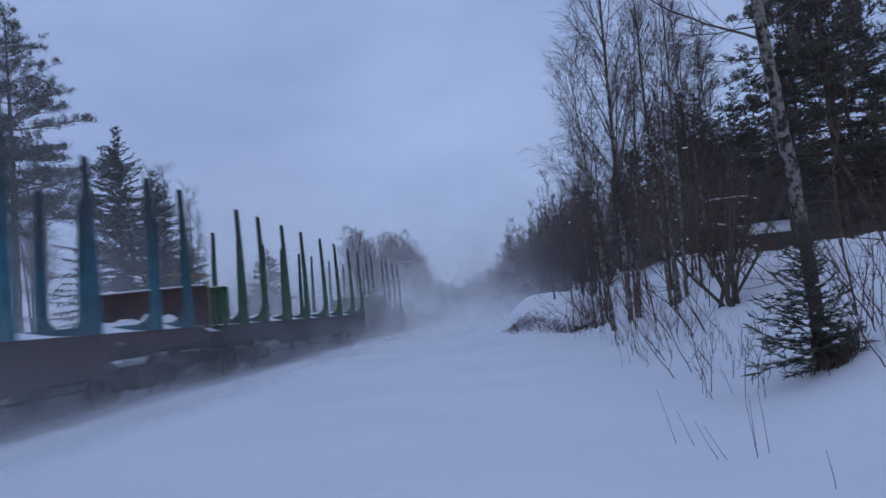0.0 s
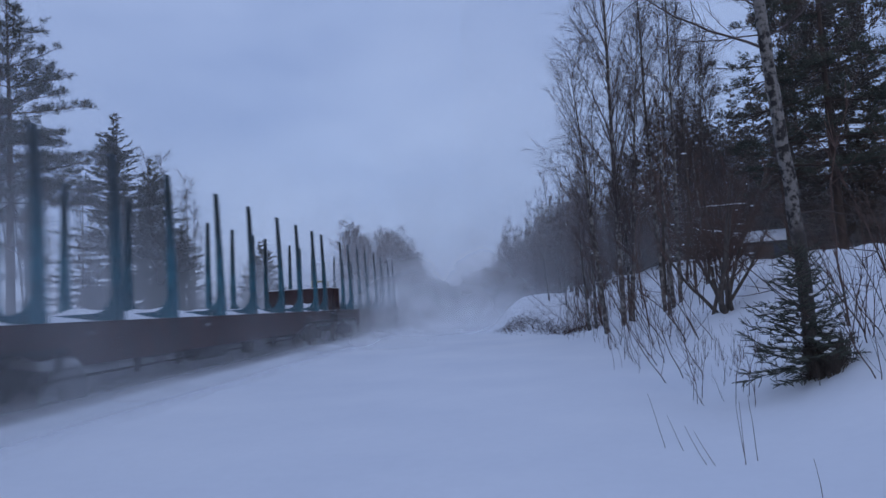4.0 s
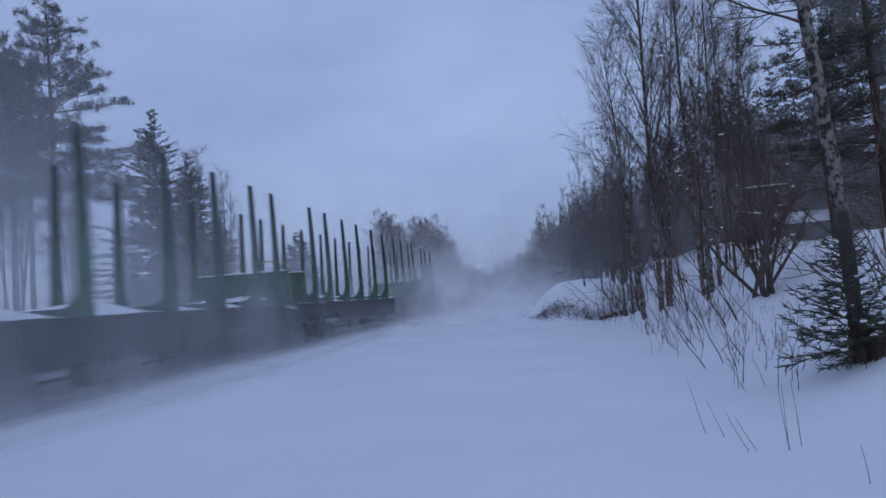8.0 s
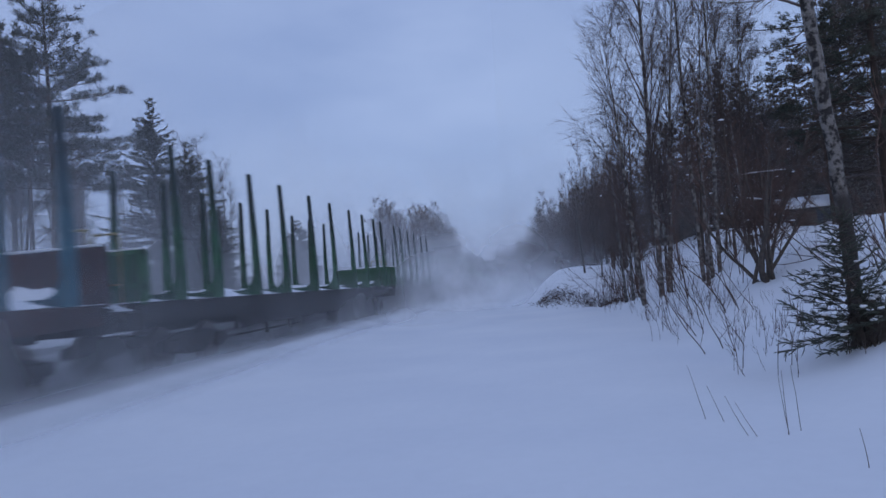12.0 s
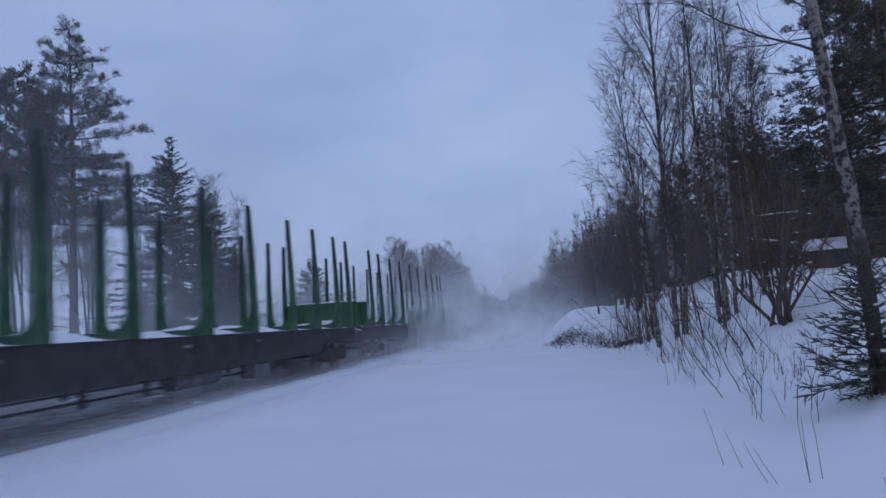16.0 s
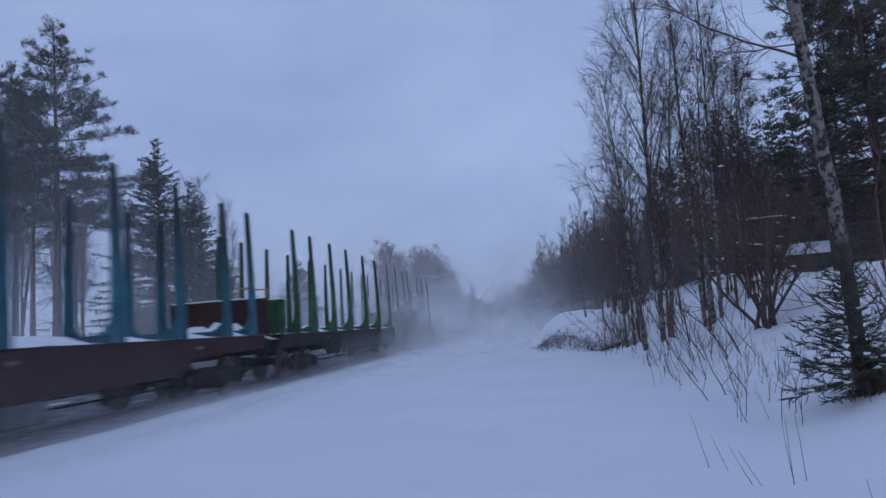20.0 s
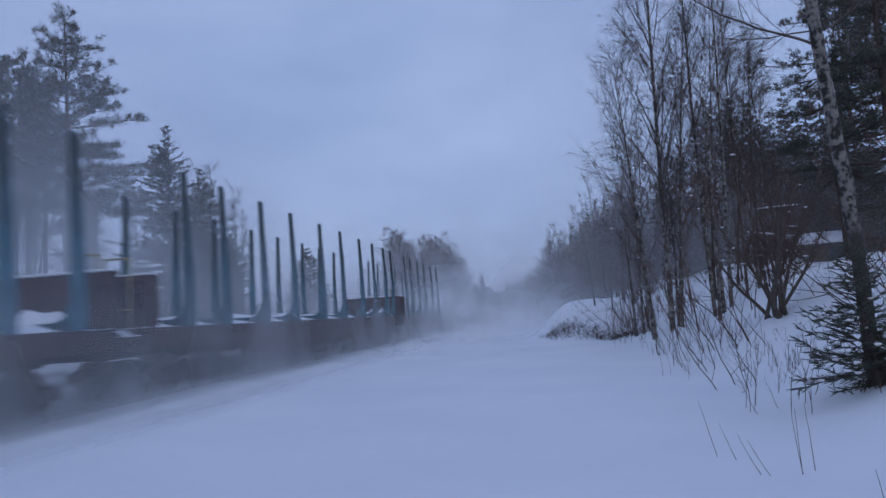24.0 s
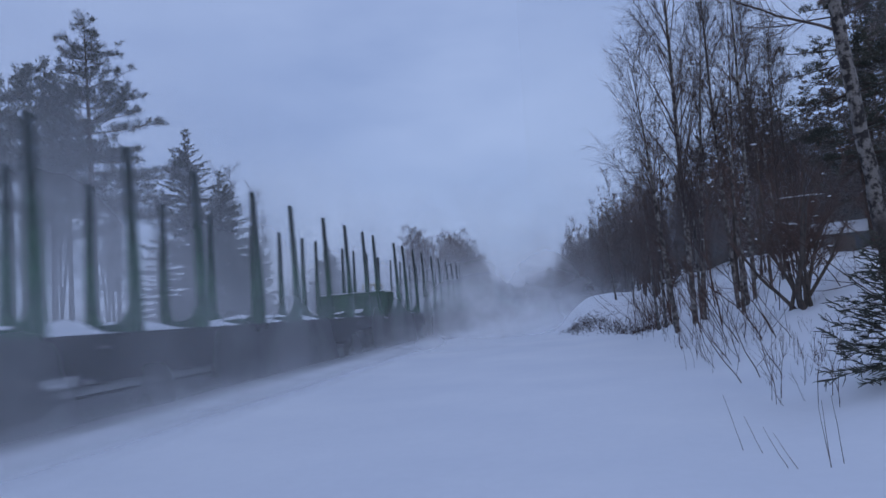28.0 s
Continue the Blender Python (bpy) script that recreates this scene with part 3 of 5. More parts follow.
WAGONS, used = {}, set()
for k, c in COLOURS.items():
    if c in used:
        WAGONS[k] = copy_thing(PROTO[c], wagon_pose(k, 0))
    else:
        used.add(c)
        WAGONS[k] = PROTO[c]
        WAGONS[k].matrix_basis = wagon_pose(k, 0)


# ---- trees ----
def bare_tree(name, label, seed, h, r, lean=(0, 0), limbs=34, first=0.25, spread=0.30, rise=0.7, droop=-0.2, twigs=4, bark=None, top_bark=None, fork=1, fine=0.004, splay=0.10, wander=0.22, snow=0, loose=0.55, dome=0.0):
    """A leafless tree: trunk, limbs and fine twigs."""
    rng = np.random.default_rng(seed)
    t = thing(name, label, "tree")
    trunks, big, small = [], [], []
    for f in range(fork):
        base = np.array([rng.normal() * 0.12 * (fork > 1), rng.normal() * 0.12 * (fork > 1), -0.25])
        d = np.array([lean[0] + rng.normal() * splay * (fork > 1), lean[1] + rng.normal() * splay * (fork > 1), 1.0])
        hh = h * (1 if f == 0 else rng.uniform(0.65, 0.97))
        n = 14
        tr = line(rng, base, d, hh, n, 0.10, wander)
        rr = r * (1 if f == 0 else 0.75) * (1 - np.linspace(0, 1, n) ** 1.1 * 0.93)
        rr[0] *= 1.25
        trunks.append((tr, rr))
        count = limbs // fork
        for i in range(count):
            u = first + (0.98 - first) * ((i + rng.uniform()) / count)
            k = u * (n - 1)
            j = min(n - 2, int(k))
            p = tr[j] + (tr[j + 1] - tr[j]) * (k - j)
            az = rng.uniform(0, 2 * np.pi)
            L = hh * spread * (1.15 - 0.85 * u) * rng.uniform(0.6, 1.15)
            way = (math.cos(az), math.sin(az), rise * rng.uniform(0.6, 1.6))
            lb = line(rng, p, way, L, 6, 0.35, 0.1 + loose)
            br = rr[j] * 0.30
            big.append((lb, np.linspace(br, fine * 1.2, 6)))
            for q in range(int(5 + L * 2.2)):
                k2 = rng.uniform(0.8, 4.95)
                j2 = int(k2)
                p2 = lb[j2] + (lb[j2 + 1] - lb[j2]) * (k2 - j2)
                d2 = unit(lb[j2 + 1] - lb[j2]) + rng.normal(size=3) * loose
                L2 = L * rng.uniform(0.18, 0.42)
                sb = line(rng, p2, d2, L2, 4, droop, 0.5)
                small.append((sb, np.array([fine * 1.7, fine * 1.3, fine, fine * 0.6])))
                for _ in range(twigs):
                    j3 = rng.integers(0, 3)
                    d3 = unit(sb[j3 + 1] - sb[j3]) + rng.normal(size=3) * (loose + 0.05) + np.array([0, 0, droop])
                    small.append((line(rng, sb[j3], d3, L2 * rng.uniform(0.3, 0.7), 3, droop * 1.5, 0.4), np.array([fine, fine * 0.75, fine * 0.4])))
    if dome:
        inside = lambda p: (p[0] ** 2 + p[1] ** 2) / (dome * h) ** 2 + ((p[2] - 0.52 * h) / (0.48 * h)) ** 2 < 1 + 0.12 * noise.noise(Vector(p) * 0.9)
        big, small = [b for b in big if inside(b[0][-1])], [b for b in small if inside(b[0][-1])]
    v, f = tubes(trunks, 9)
    mesh_object("trunk", v, f, bark or M_BARK, t, smooth=True)
    v, f = tubes(big, 5)
    tagged(mesh_object("limb_work", v, f, top_bark or M_TWIG, t, smooth=True), kind="stuff")
    v, f = tubes(small, 3)
    tagged(mesh_object("twig_work", v, f, M_TWIG, t), kind="stuff")
    if snow:
        snow_bits([big[i][0][j] for i, j in zip(rng.integers(0, len(big), snow), rng.integers(1, 5, snow))], t, rng)
    return t


def snow_bits(at, t, rng, size=0.05):
    """Small flattened lumps of snow caught in the branches."""
    v, f = [], []
    for p in at:
        a, b, c = size * rng.uniform(0.5, 1.6), size * rng.uniform(0.5, 1.3), size * rng.uniform(0.3, 0.7)
        k = len(v)
        ring = [(p[0] + a * math.cos(q) * rng.uniform(0.8, 1.2), p[1] + b * math.sin(q) * rng.uniform(0.8, 1.2), p[2] + 0.01) for q in np.arange(6) * math.pi / 3]
        v += ring + [(p[0], p[1], p[2] + c), (p[0], p[1], p[2] - c * 0.3)]
        for i in range(6):
            f += [(k + i, k + (i + 1) % 6, k + 6), (k + (i + 1) % 6, k + i, k + 7)]
    tagged(mesh_object("caught_snow", v, f, M_SNOWBIT, t, "bits of snow caught in the branches", True), kind="stuff")


def spruce(name, label, seed, h, width, r, needle, leaf=0.3, leaf_w=0.06, whorls=26, per=9, first=0.06, dens=34, caught=0, ragged=0.6, sag=-0.35, uneven=0.012, taper=0.75):
    rng = np.random.default_rng(seed)
    t = thing(name, label, "tree")
    n = 10
    tr = line(rng, (0, 0, -0.3), (rng.normal() * 0.015, rng.normal() * 0.015, 1), h + 0.3, n, 0.05, 0.05)
    v, f = tubes([(tr, r * (1 - np.linspace(0, 1, n) * 0.95))], 8)
    mesh_object("trunk", v, f, M_BARK, t, smooth=True)
    br, R, D, Ls, Ws = [], [], [], [], []
    for wv in range(whorls):
        u = first + (0.985 - first) * wv / (whorls - 1)
        for b in range(per if u < 0.85 else max(4, per // 2)):
            z = h * (u + rng.uniform(-uneven, uneven) * min(1.0, 2.2 * (1 - u)))
            az = rng.uniform(0, 2 * np.pi)
            L = width * 0.5 * (1 - u) ** taper * rng.uniform(ragged, 1.2) + 0.04 * h * (1 - u)
            L *= 0.55 + 0.45 * smooth(0.0, 0.12, u)
            lift = sag + (0.55 - sag) * u
            lb = line(rng, (tr[0][0], tr[0][1], z), (math.cos(az), math.sin(az), lift), L, 5, 0.15, 0.35)
            br.append((lb, np.linspace(r * 0.16, r * 0.03, 5)))
            m = int(dens * (0.04 + 0.31 * min(1.0, 3.5 * (1 - u)) + L / (width * 0.5)))
            k = rng.uniform(0.3, 4, m)
            j = np.minimum(3, k.astype(int))
            P = lb[j] + (lb[j + 1] - lb[j]) * (k - j)[:, None]
            T = lb[j + 1] - lb[j]
            T /= np.linalg.norm(T, axis=1, keepdims=True)
            side = np.cross(T, (0, 0, 1.0)) * rng.choice([-1, 1], m)[:, None]
            R.append(P)
            D.append(T * 0.7 + side * rng.uniform(0.3, 1.0, m)[:, None] + rng.normal(size=(m, 3)) * 0.25 + np.array([0, 0, -0.25]))
            Ls.append(leaf * rng.uniform(0.5, 1.3, m) * (1.15 - 0.5 * u))
            Ws.append(leaf_w * rng.uniform(0.7, 1.3, m))
    v, f = tubes(br, 4)
    tagged(mesh_object("limb_work", v, f, M_BARK, t), kind="stuff")
    v, f = blades(np.concatenate(R), np.concatenate(D), np.concatenate(Ls), np.concatenate(Ws), rng)
    tagged(mesh_object("crown", v, f, needle, t), kind="stuff")
    if caught:
        snow_bits([br[i][0][j] + np.array([0, 0, 0.04]) for i, j in zip(rng.integers(0, len(br), caught), rng.integers(2, 5, caught))], t, rng, 0.06)
    return t


def pine(name, label, seed, h, r, crown=0.45, reach=3.2, limbs=34, clumps=8, per=46, blade=0.22, needle=None):
    rng = np.random.default_rng(seed)
    t = thing(name, label, "tree")
    n = 12
    tr = line(rng, (0, 0, -0.3), (rng.normal() * 0.02, rng.normal() * 0.02, 1), h + 0.3, n, 0.05, 0.10)
    rr = r * (1 - np.linspace(0, 1, n) ** 1.2 * 0.9)
    v, f = tubes([(tr, rr)], 9)
    mesh_object("trunk", v, f, M_PINEBARK, t, smooth=True)
    lim, R, D = [], [], []
    for i in range(limbs):
        u = crown + (1 - crown) * (i + rng.uniform()) / limbs
        k = u * (n - 1)
        j = min(n - 2, int(k))
        p = tr[j] + (tr[j + 1] - tr[j]) * (k - j)
        az = rng.uniform(0, 2 * np.pi)
        w = math.sin(math.pi * min(1, (1 - u) / (1 - crown) * 0.75 + 0.12))
        L = reach * w * rng.uniform(0.55, 1.2) + 0.3
        lb = line(rng, p, (math.cos(az), math.sin(az), -0.05 + 0.7 * (u - crown)), L, 6, 0.5, 0.5)
        lim.append((lb, np.linspace(rr[j] * 0.3, 0.012, 6)))
        for c in range(max(2, round(clumps * L / reach * 1.2))):
            k2 = rng.uniform(1.1, 4.99)
            j2 = int(k2)
            p2 = lb[j2] + (lb[j2 + 1] - lb[j2]) * (k2 - j2)
            d2 = unit(lb[j2 + 1] - lb[j2]) + rng.normal(size=3) * 0.6
            sb = line(rng, p2, d2, L * rng.uniform(0.15, 0.3), 4, 0.7, 0.3)
            lim.append((sb, np.array([0.014, 0.011, 0.008, 0.006])))
            q = sb[rng.integers(1, 4, per)] + rng.normal(size=(per, 3)) * 0.07
            R.append(q)
            D.append(rng.normal(size=(per, 3)) * 0.8 + unit(sb[-1] - sb[0]) * 0.7 + np.array([0, 0, 0.35]))
    for i in range(int(limbs * 0.5)):
        u = rng.uniform(0.15, crown)
        j = int(u * (n - 1))
        az = rng.uniform(0, 2 * np.pi)
        lim.append((line(rng, tr[j], (math.cos(az), math.sin(az), rng.uniform(-0.4, 0.2)), rng.uniform(0.4, 1.6), 4, -0.3, 0.6), np.array([0.02, 0.014, 0.009, 0.005])))
    v, f = tubes(lim, 4)
    tagged(mesh_object("limb_work", v, f, M_PINEBARK, t), kind="stuff")
    R, D = np.concatenate(R), np.concatenate(D)
    m = len(R)
    v, f = blades(R, D, blade * rng.uniform(0.6, 1.3, m), blade * 0.22 * rng.uniform(0.7, 1.3, m), rng)
    tagged(mesh_object("crown", v, f, needle or M_NEEDLE, t), kind="stuff")
    return t


def layered_pine(name, label, seed, h, r, first, reach, whorls, per, dense=7.0, needle=None):
    """A pine whose level branches fan out flat and end in many small upturned tufts of needles."""
    rng = np.random.default_rng(seed)
    t = thing(name, label, "tree")
    n = 14
    tr = line(rng, (0, 0, -0.3), (rng.normal() * 0.015, rng.normal() * 0.015, 1), h + 0.3, n, 0.05, 0.08)
    rr = r * (1 - np.linspace(0, 1, n) ** 1.15 * 0.93)
    v, f = tubes([(tr, rr)], 9)
    mesh_object("trunk", v, f, M_PINEBARK, t, smooth=True)
    lim, R, D, S = [], [], [], []

    def tuft(p, way, size, many):
        R.append(p + rng.normal(size=(many, 3)) * size * 0.35)
        D.append(way + rng.normal(size=(many, 3)) * 0.75 + np.array([0, 0, 0.35]))
        S.append(np.full(many, size))

    for w in range(whorls):
        u = first + (0.97 - first) * (w + rng.uniform(-0.3, 0.3)) / (whorls - 1)
        k = u * (n - 1)
        j = max(0, min(n - 2, int(k)))
        p = tr[j] + (tr[j + 1] - tr[j]) * (k - j)
        free = (1 - u) / (1 - first)
        turn = rng.uniform(0, 6.28)
        for b in range(per if free > 0.15 else 4):
            az = turn + b * 2 * np.pi / per + rng.normal() * 0.3
            L = reach * (0.07 + 0.93 * free ** 0.95) * rng.uniform(0.55, 1.12)
            lift = -0.10 + 1.1 * (1 - free) ** 2.2 + rng.normal() * 0.10
            lb = line(rng, p, (math.cos(az), math.sin(az), lift), L, 9, 0.10, 0.55)
            lim.append((lb, np.linspace(max(0.014, rr[j] * 0.28), 0.008, 9)))
            for q in range(max(2 if free < 0.2 else 4, int((dense if free > 0.3 else 0.8 * dense) * L))):
                k2 = 8 * rng.uniform(0.14 if free > 0.3 else 0.05, 0.995) ** 0.9
                j2 = min(7, int(k2))
                p2 = lb[j2] + (lb[j2 + 1] - lb[j2]) * (k2 - j2)
                T = unit(lb[j2 + 1] - lb[j2])
                side = unit(np.cross(T, (0, 0, 1.0))) * rng.choice((-1, 1))
                L2 = (0.10 + 0.12 * min(1.0, 2 * free) + 0.22 * L * (1.05 - k2 / 8)) * rng.uniform(0.5, 1.2)
                sb = line(rng, p2, T * 0.7 + side * rng.uniform(0.2, 1.0) + np.array([0, 0, rng.uniform(-0.12, 0.08)]), L2, 5, 0.38, 0.4)
                lim.append((sb, np.array([0.010, 0.009, 0.008, 0.006, 0.005])))
                tuft(sb[-1], unit(sb[-1] - sb[-2]), 0.14, 17)
                for c in range(int(2 + L2 * 4.5)):
                    g = rng.integers(1, 5)
                    tip = sb[g] + rng.normal(size=3) * np.array([0.10, 0.10, 0.045]) * (0.6 + L2) + np.array([0, 0, 0.04])
                    tuft(tip, unit(tip - sb[g - 1]), 0.13, 16)
    for c in range(9):
        tuft(tr[-1] - np.array([0, 0, c * 0.07]), np.array([0, 0, 0.9]), 0.11, 8)
    for i in range(60):
        u = rng.uniform(0.12, first + 0.08)
        j = int(u * (n - 1))
        az = rng.uniform(0, 2 * np.pi)
        lim.append((line(rng, tr[j], (math.cos(az), math.sin(az), rng.uniform(-0.4, 0.1)), rng.uniform(0.5, 2.4), 6, -0.3, 0.9), np.linspace(0.016, 0.004, 6)))
    v, f = tubes(lim, 4)
    tagged(mesh_object("limb_work", v, f, M_PINEBARK, t), kind="stuff")
    R, D, S = np.concatenate(R), np.concatenate(D), np.concatenate(S)
    m = len(R)
    v, f = blades(R, D, S * rng.uniform(0.6, 1.3, m), S * 0.15 * rng.uniform(0.7, 1.3, m), rng)
    tagged(mesh_object("crown", v, f, needle or M_NEEDLE, t), kind="stuff")
    return t


def fine_birch(name, label, seed, h, r, leans, limbs, first, reach, bark, fine=0.0032, hang=-0.5, snow=0):
    """A slender birch: upright limbs at a narrow angle, long shoots along them and hanging hair-fine twigs."""
    rng = np.random.default_rng(seed)
    t = thing(name, label, "tree")
    trunks, big, small = [], [], []
    n = 16
    for q, (bx, by, lx, tall) in enumerate(leans):
        hh = h * tall
        tr = line(rng, (bx, by, -0.25), (lx, rng.normal() * 0.02, 1.0), hh + 0.25, n, 0.06, 0.16)
        rr = r * (1 - np.linspace(0, 1, n) ** 1.1 * 0.94) * (0.75 + 0.25 * tall)
        trunks.append((tr, rr))
        for i in range(int(limbs * tall)):
            u = first + (0.97 - first) * (i + rng.uniform()) / int(limbs * tall)
            k = u * (n - 1)
            j = min(n - 2, int(k))
            p = tr[j] + (tr[j + 1] - tr[j]) * (k - j)
            az, out = rng.uniform(0, 2 * np.pi), rng.uniform(0.22, 0.44) + 0.5 * (1 - u) ** 2
            L = reach * (1.0 - 0.58 * u) * rng.uniform(0.55, 1.1)
            lb = line(rng, p, (out * math.cos(az), out * math.sin(az), 1.0), L, 9, -0.06, 0.38)
            big.append((lb, np.linspace(max(fine * 2.2, rr[j] * 0.36), fine, 9)))
            for c in range(int(4 + L * 3.6)):
                k2 = rng.uniform(1.2, 7.95)
                j2 = int(k2)
                p2 = lb[j2] + (lb[j2 + 1] - lb[j2]) * (k2 - j2)
                d2 = unit(lb[j2 + 1] - lb[j2]) + rng.normal(size=3) * 0.40
                L2 = (0.30 + 0.20 * L) * rng.uniform(0.5, 1.3)
                sb = line(rng, p2, d2, L2, 5, -0.15, 0.5)
                small.append((sb, np.linspace(fine * 1.3, fine * 0.7, 5)))
                for _ in range(9):
                    j3 = rng.integers(0, 4)
                    d3 = unit(sb[j3 + 1] - sb[j3]) * 0.8 + rng.normal(size=3) * 0.42
                    small.append((line(rng, sb[j3], d3, rng.uniform(0.22, 0.62), 4, hang, 0.4), np.array([fine * 0.85, fine * 0.75, fine * 0.6, fine * 0.4])))
    v, f = tubes(trunks, 8)
    mesh_object("trunk", v, f, bark, t, smooth=True)
    v, f = tubes(big, 4)
    tagged(mesh_object("limb_work", v, f, M_FINETWIG, t, smooth=True), kind="stuff")
    v, f = tubes(small, 3)
    tagged(mesh_object("twig_work", v, f, M_FINETWIG, t), kind="stuff")
    if snow:
        snow_bits([big[i][0][j] for i, j in zip(rng.integers(0, len(big), snow), rng.integers(1, 8, snow))], t, rng)
    return t


def sapling_spruce(name, label, seed, h, reach, whorls, per):
    """A waist-high spruce seen close by: whorls of branches with short needle-clad side shoots and gaps between them."""
    rng = np.random.default_rng(seed)
    t = thing(name, label, "tree")
    tr = line(rng, (0, 0, -0.2), (0.01, 0, 1), h + 0.2, 8, 0.05, 0.05)
    v, f = tubes([(tr, 0.024 * (1 - np.linspace(0, 1, 8) * 0.85))], 7)
    mesh_object("trunk", v, f, M_BARK, t, smooth=True)
    lim, shoots, R, D, pads = [], [], [], [], []
    for w in range(whorls):
        u = 0.07 + 0.91 * w / (whorls - 1)
        for b in range(per):
            az = b * 2 * np.pi / per + w * 0.7 + rng.normal() * 0.3
            L = reach * (1 - u) ** 0.62 * rng.uniform(0.55, 1.12) + 0.05
            lb = line(rng, (0, 0, h * (u + rng.uniform(-0.05, 0.03))), (math.cos(az), math.sin(az), 0.0 + 0.6 * u + rng.normal() * 0.22), L, 7, 0.15, 0.8)
            lim.append((lb, np.linspace(0.007, 0.003, 7)))
            shoots.append((lb[3:], np.linspace(0.005, 0.004, 4)))
            if u < 0.55:
                pads.append(lb[4])
            for q in range(int(L / (0.015 + 0.028 * u))):
                k = rng.uniform(0.8, 5.9)
                j = int(k)
                p = lb[j] + (lb[j + 1] - lb[j]) * (k - j)
                T = unit(lb[j + 1] - lb[j])
                side = unit(np.cross(T, (0, 0, 1.0))) * rng.choice((-1, 1))
                sb = line(rng, p, T * 0.75 + side * 0.8 + rng.normal(size=3) * 0.22, L * rng.uniform(0.06, 0.20) + 0.03, 4, -0.1, 0.4)
                shoots.append((sb, np.array([0.0038, 0.005, 0.0045, 0.002])))
                m = 12
                g = rng.integers(0, 3, m)
                P = sb[g] + (sb[g + 1] - sb[g]) * rng.uniform(0, 1, (m, 1))
                R.append(P)
                D.append(unit(sb[-1] - sb[0]) * 0.9 + rng.normal(size=(m, 3)) * 0.6)
    v, f = tubes(lim, 4)
    tagged(mesh_object("limb_work", v, f, M_BARK, t), kind="stuff")
    v, f = tubes(shoots, 4)
    tagged(mesh_object("needle_spray", v, f, M_NEEDLE, t), kind="stuff")
    R, D = np.concatenate(R), np.concatenate(D)
    v, f = blades(R, D, 0.020 * rng.uniform(0.6, 1.3, len(R)), 0.004 * rng.uniform(0.7, 1.3, len(R)), rng)
    tagged(mesh_object("crown", v, f, M_NEEDLE, t), kind="stuff")
    return t, pads


def put(ob, x, y, turn=0.0, scale=1.0, dz=0.0):
    ob.matrix_basis = pose(x, y, snow_z(x, y) + dz, 0, 0, turn) @ Matrix.Scale(scale, 4)
    return ob


def again(ob, x, y, turn=0.0, scale=1.0, label=""):
    c = copy_thing(ob, Matrix())
    put(c, x, y, turn, scale)
    if label:
        c["label"] = label
    return c


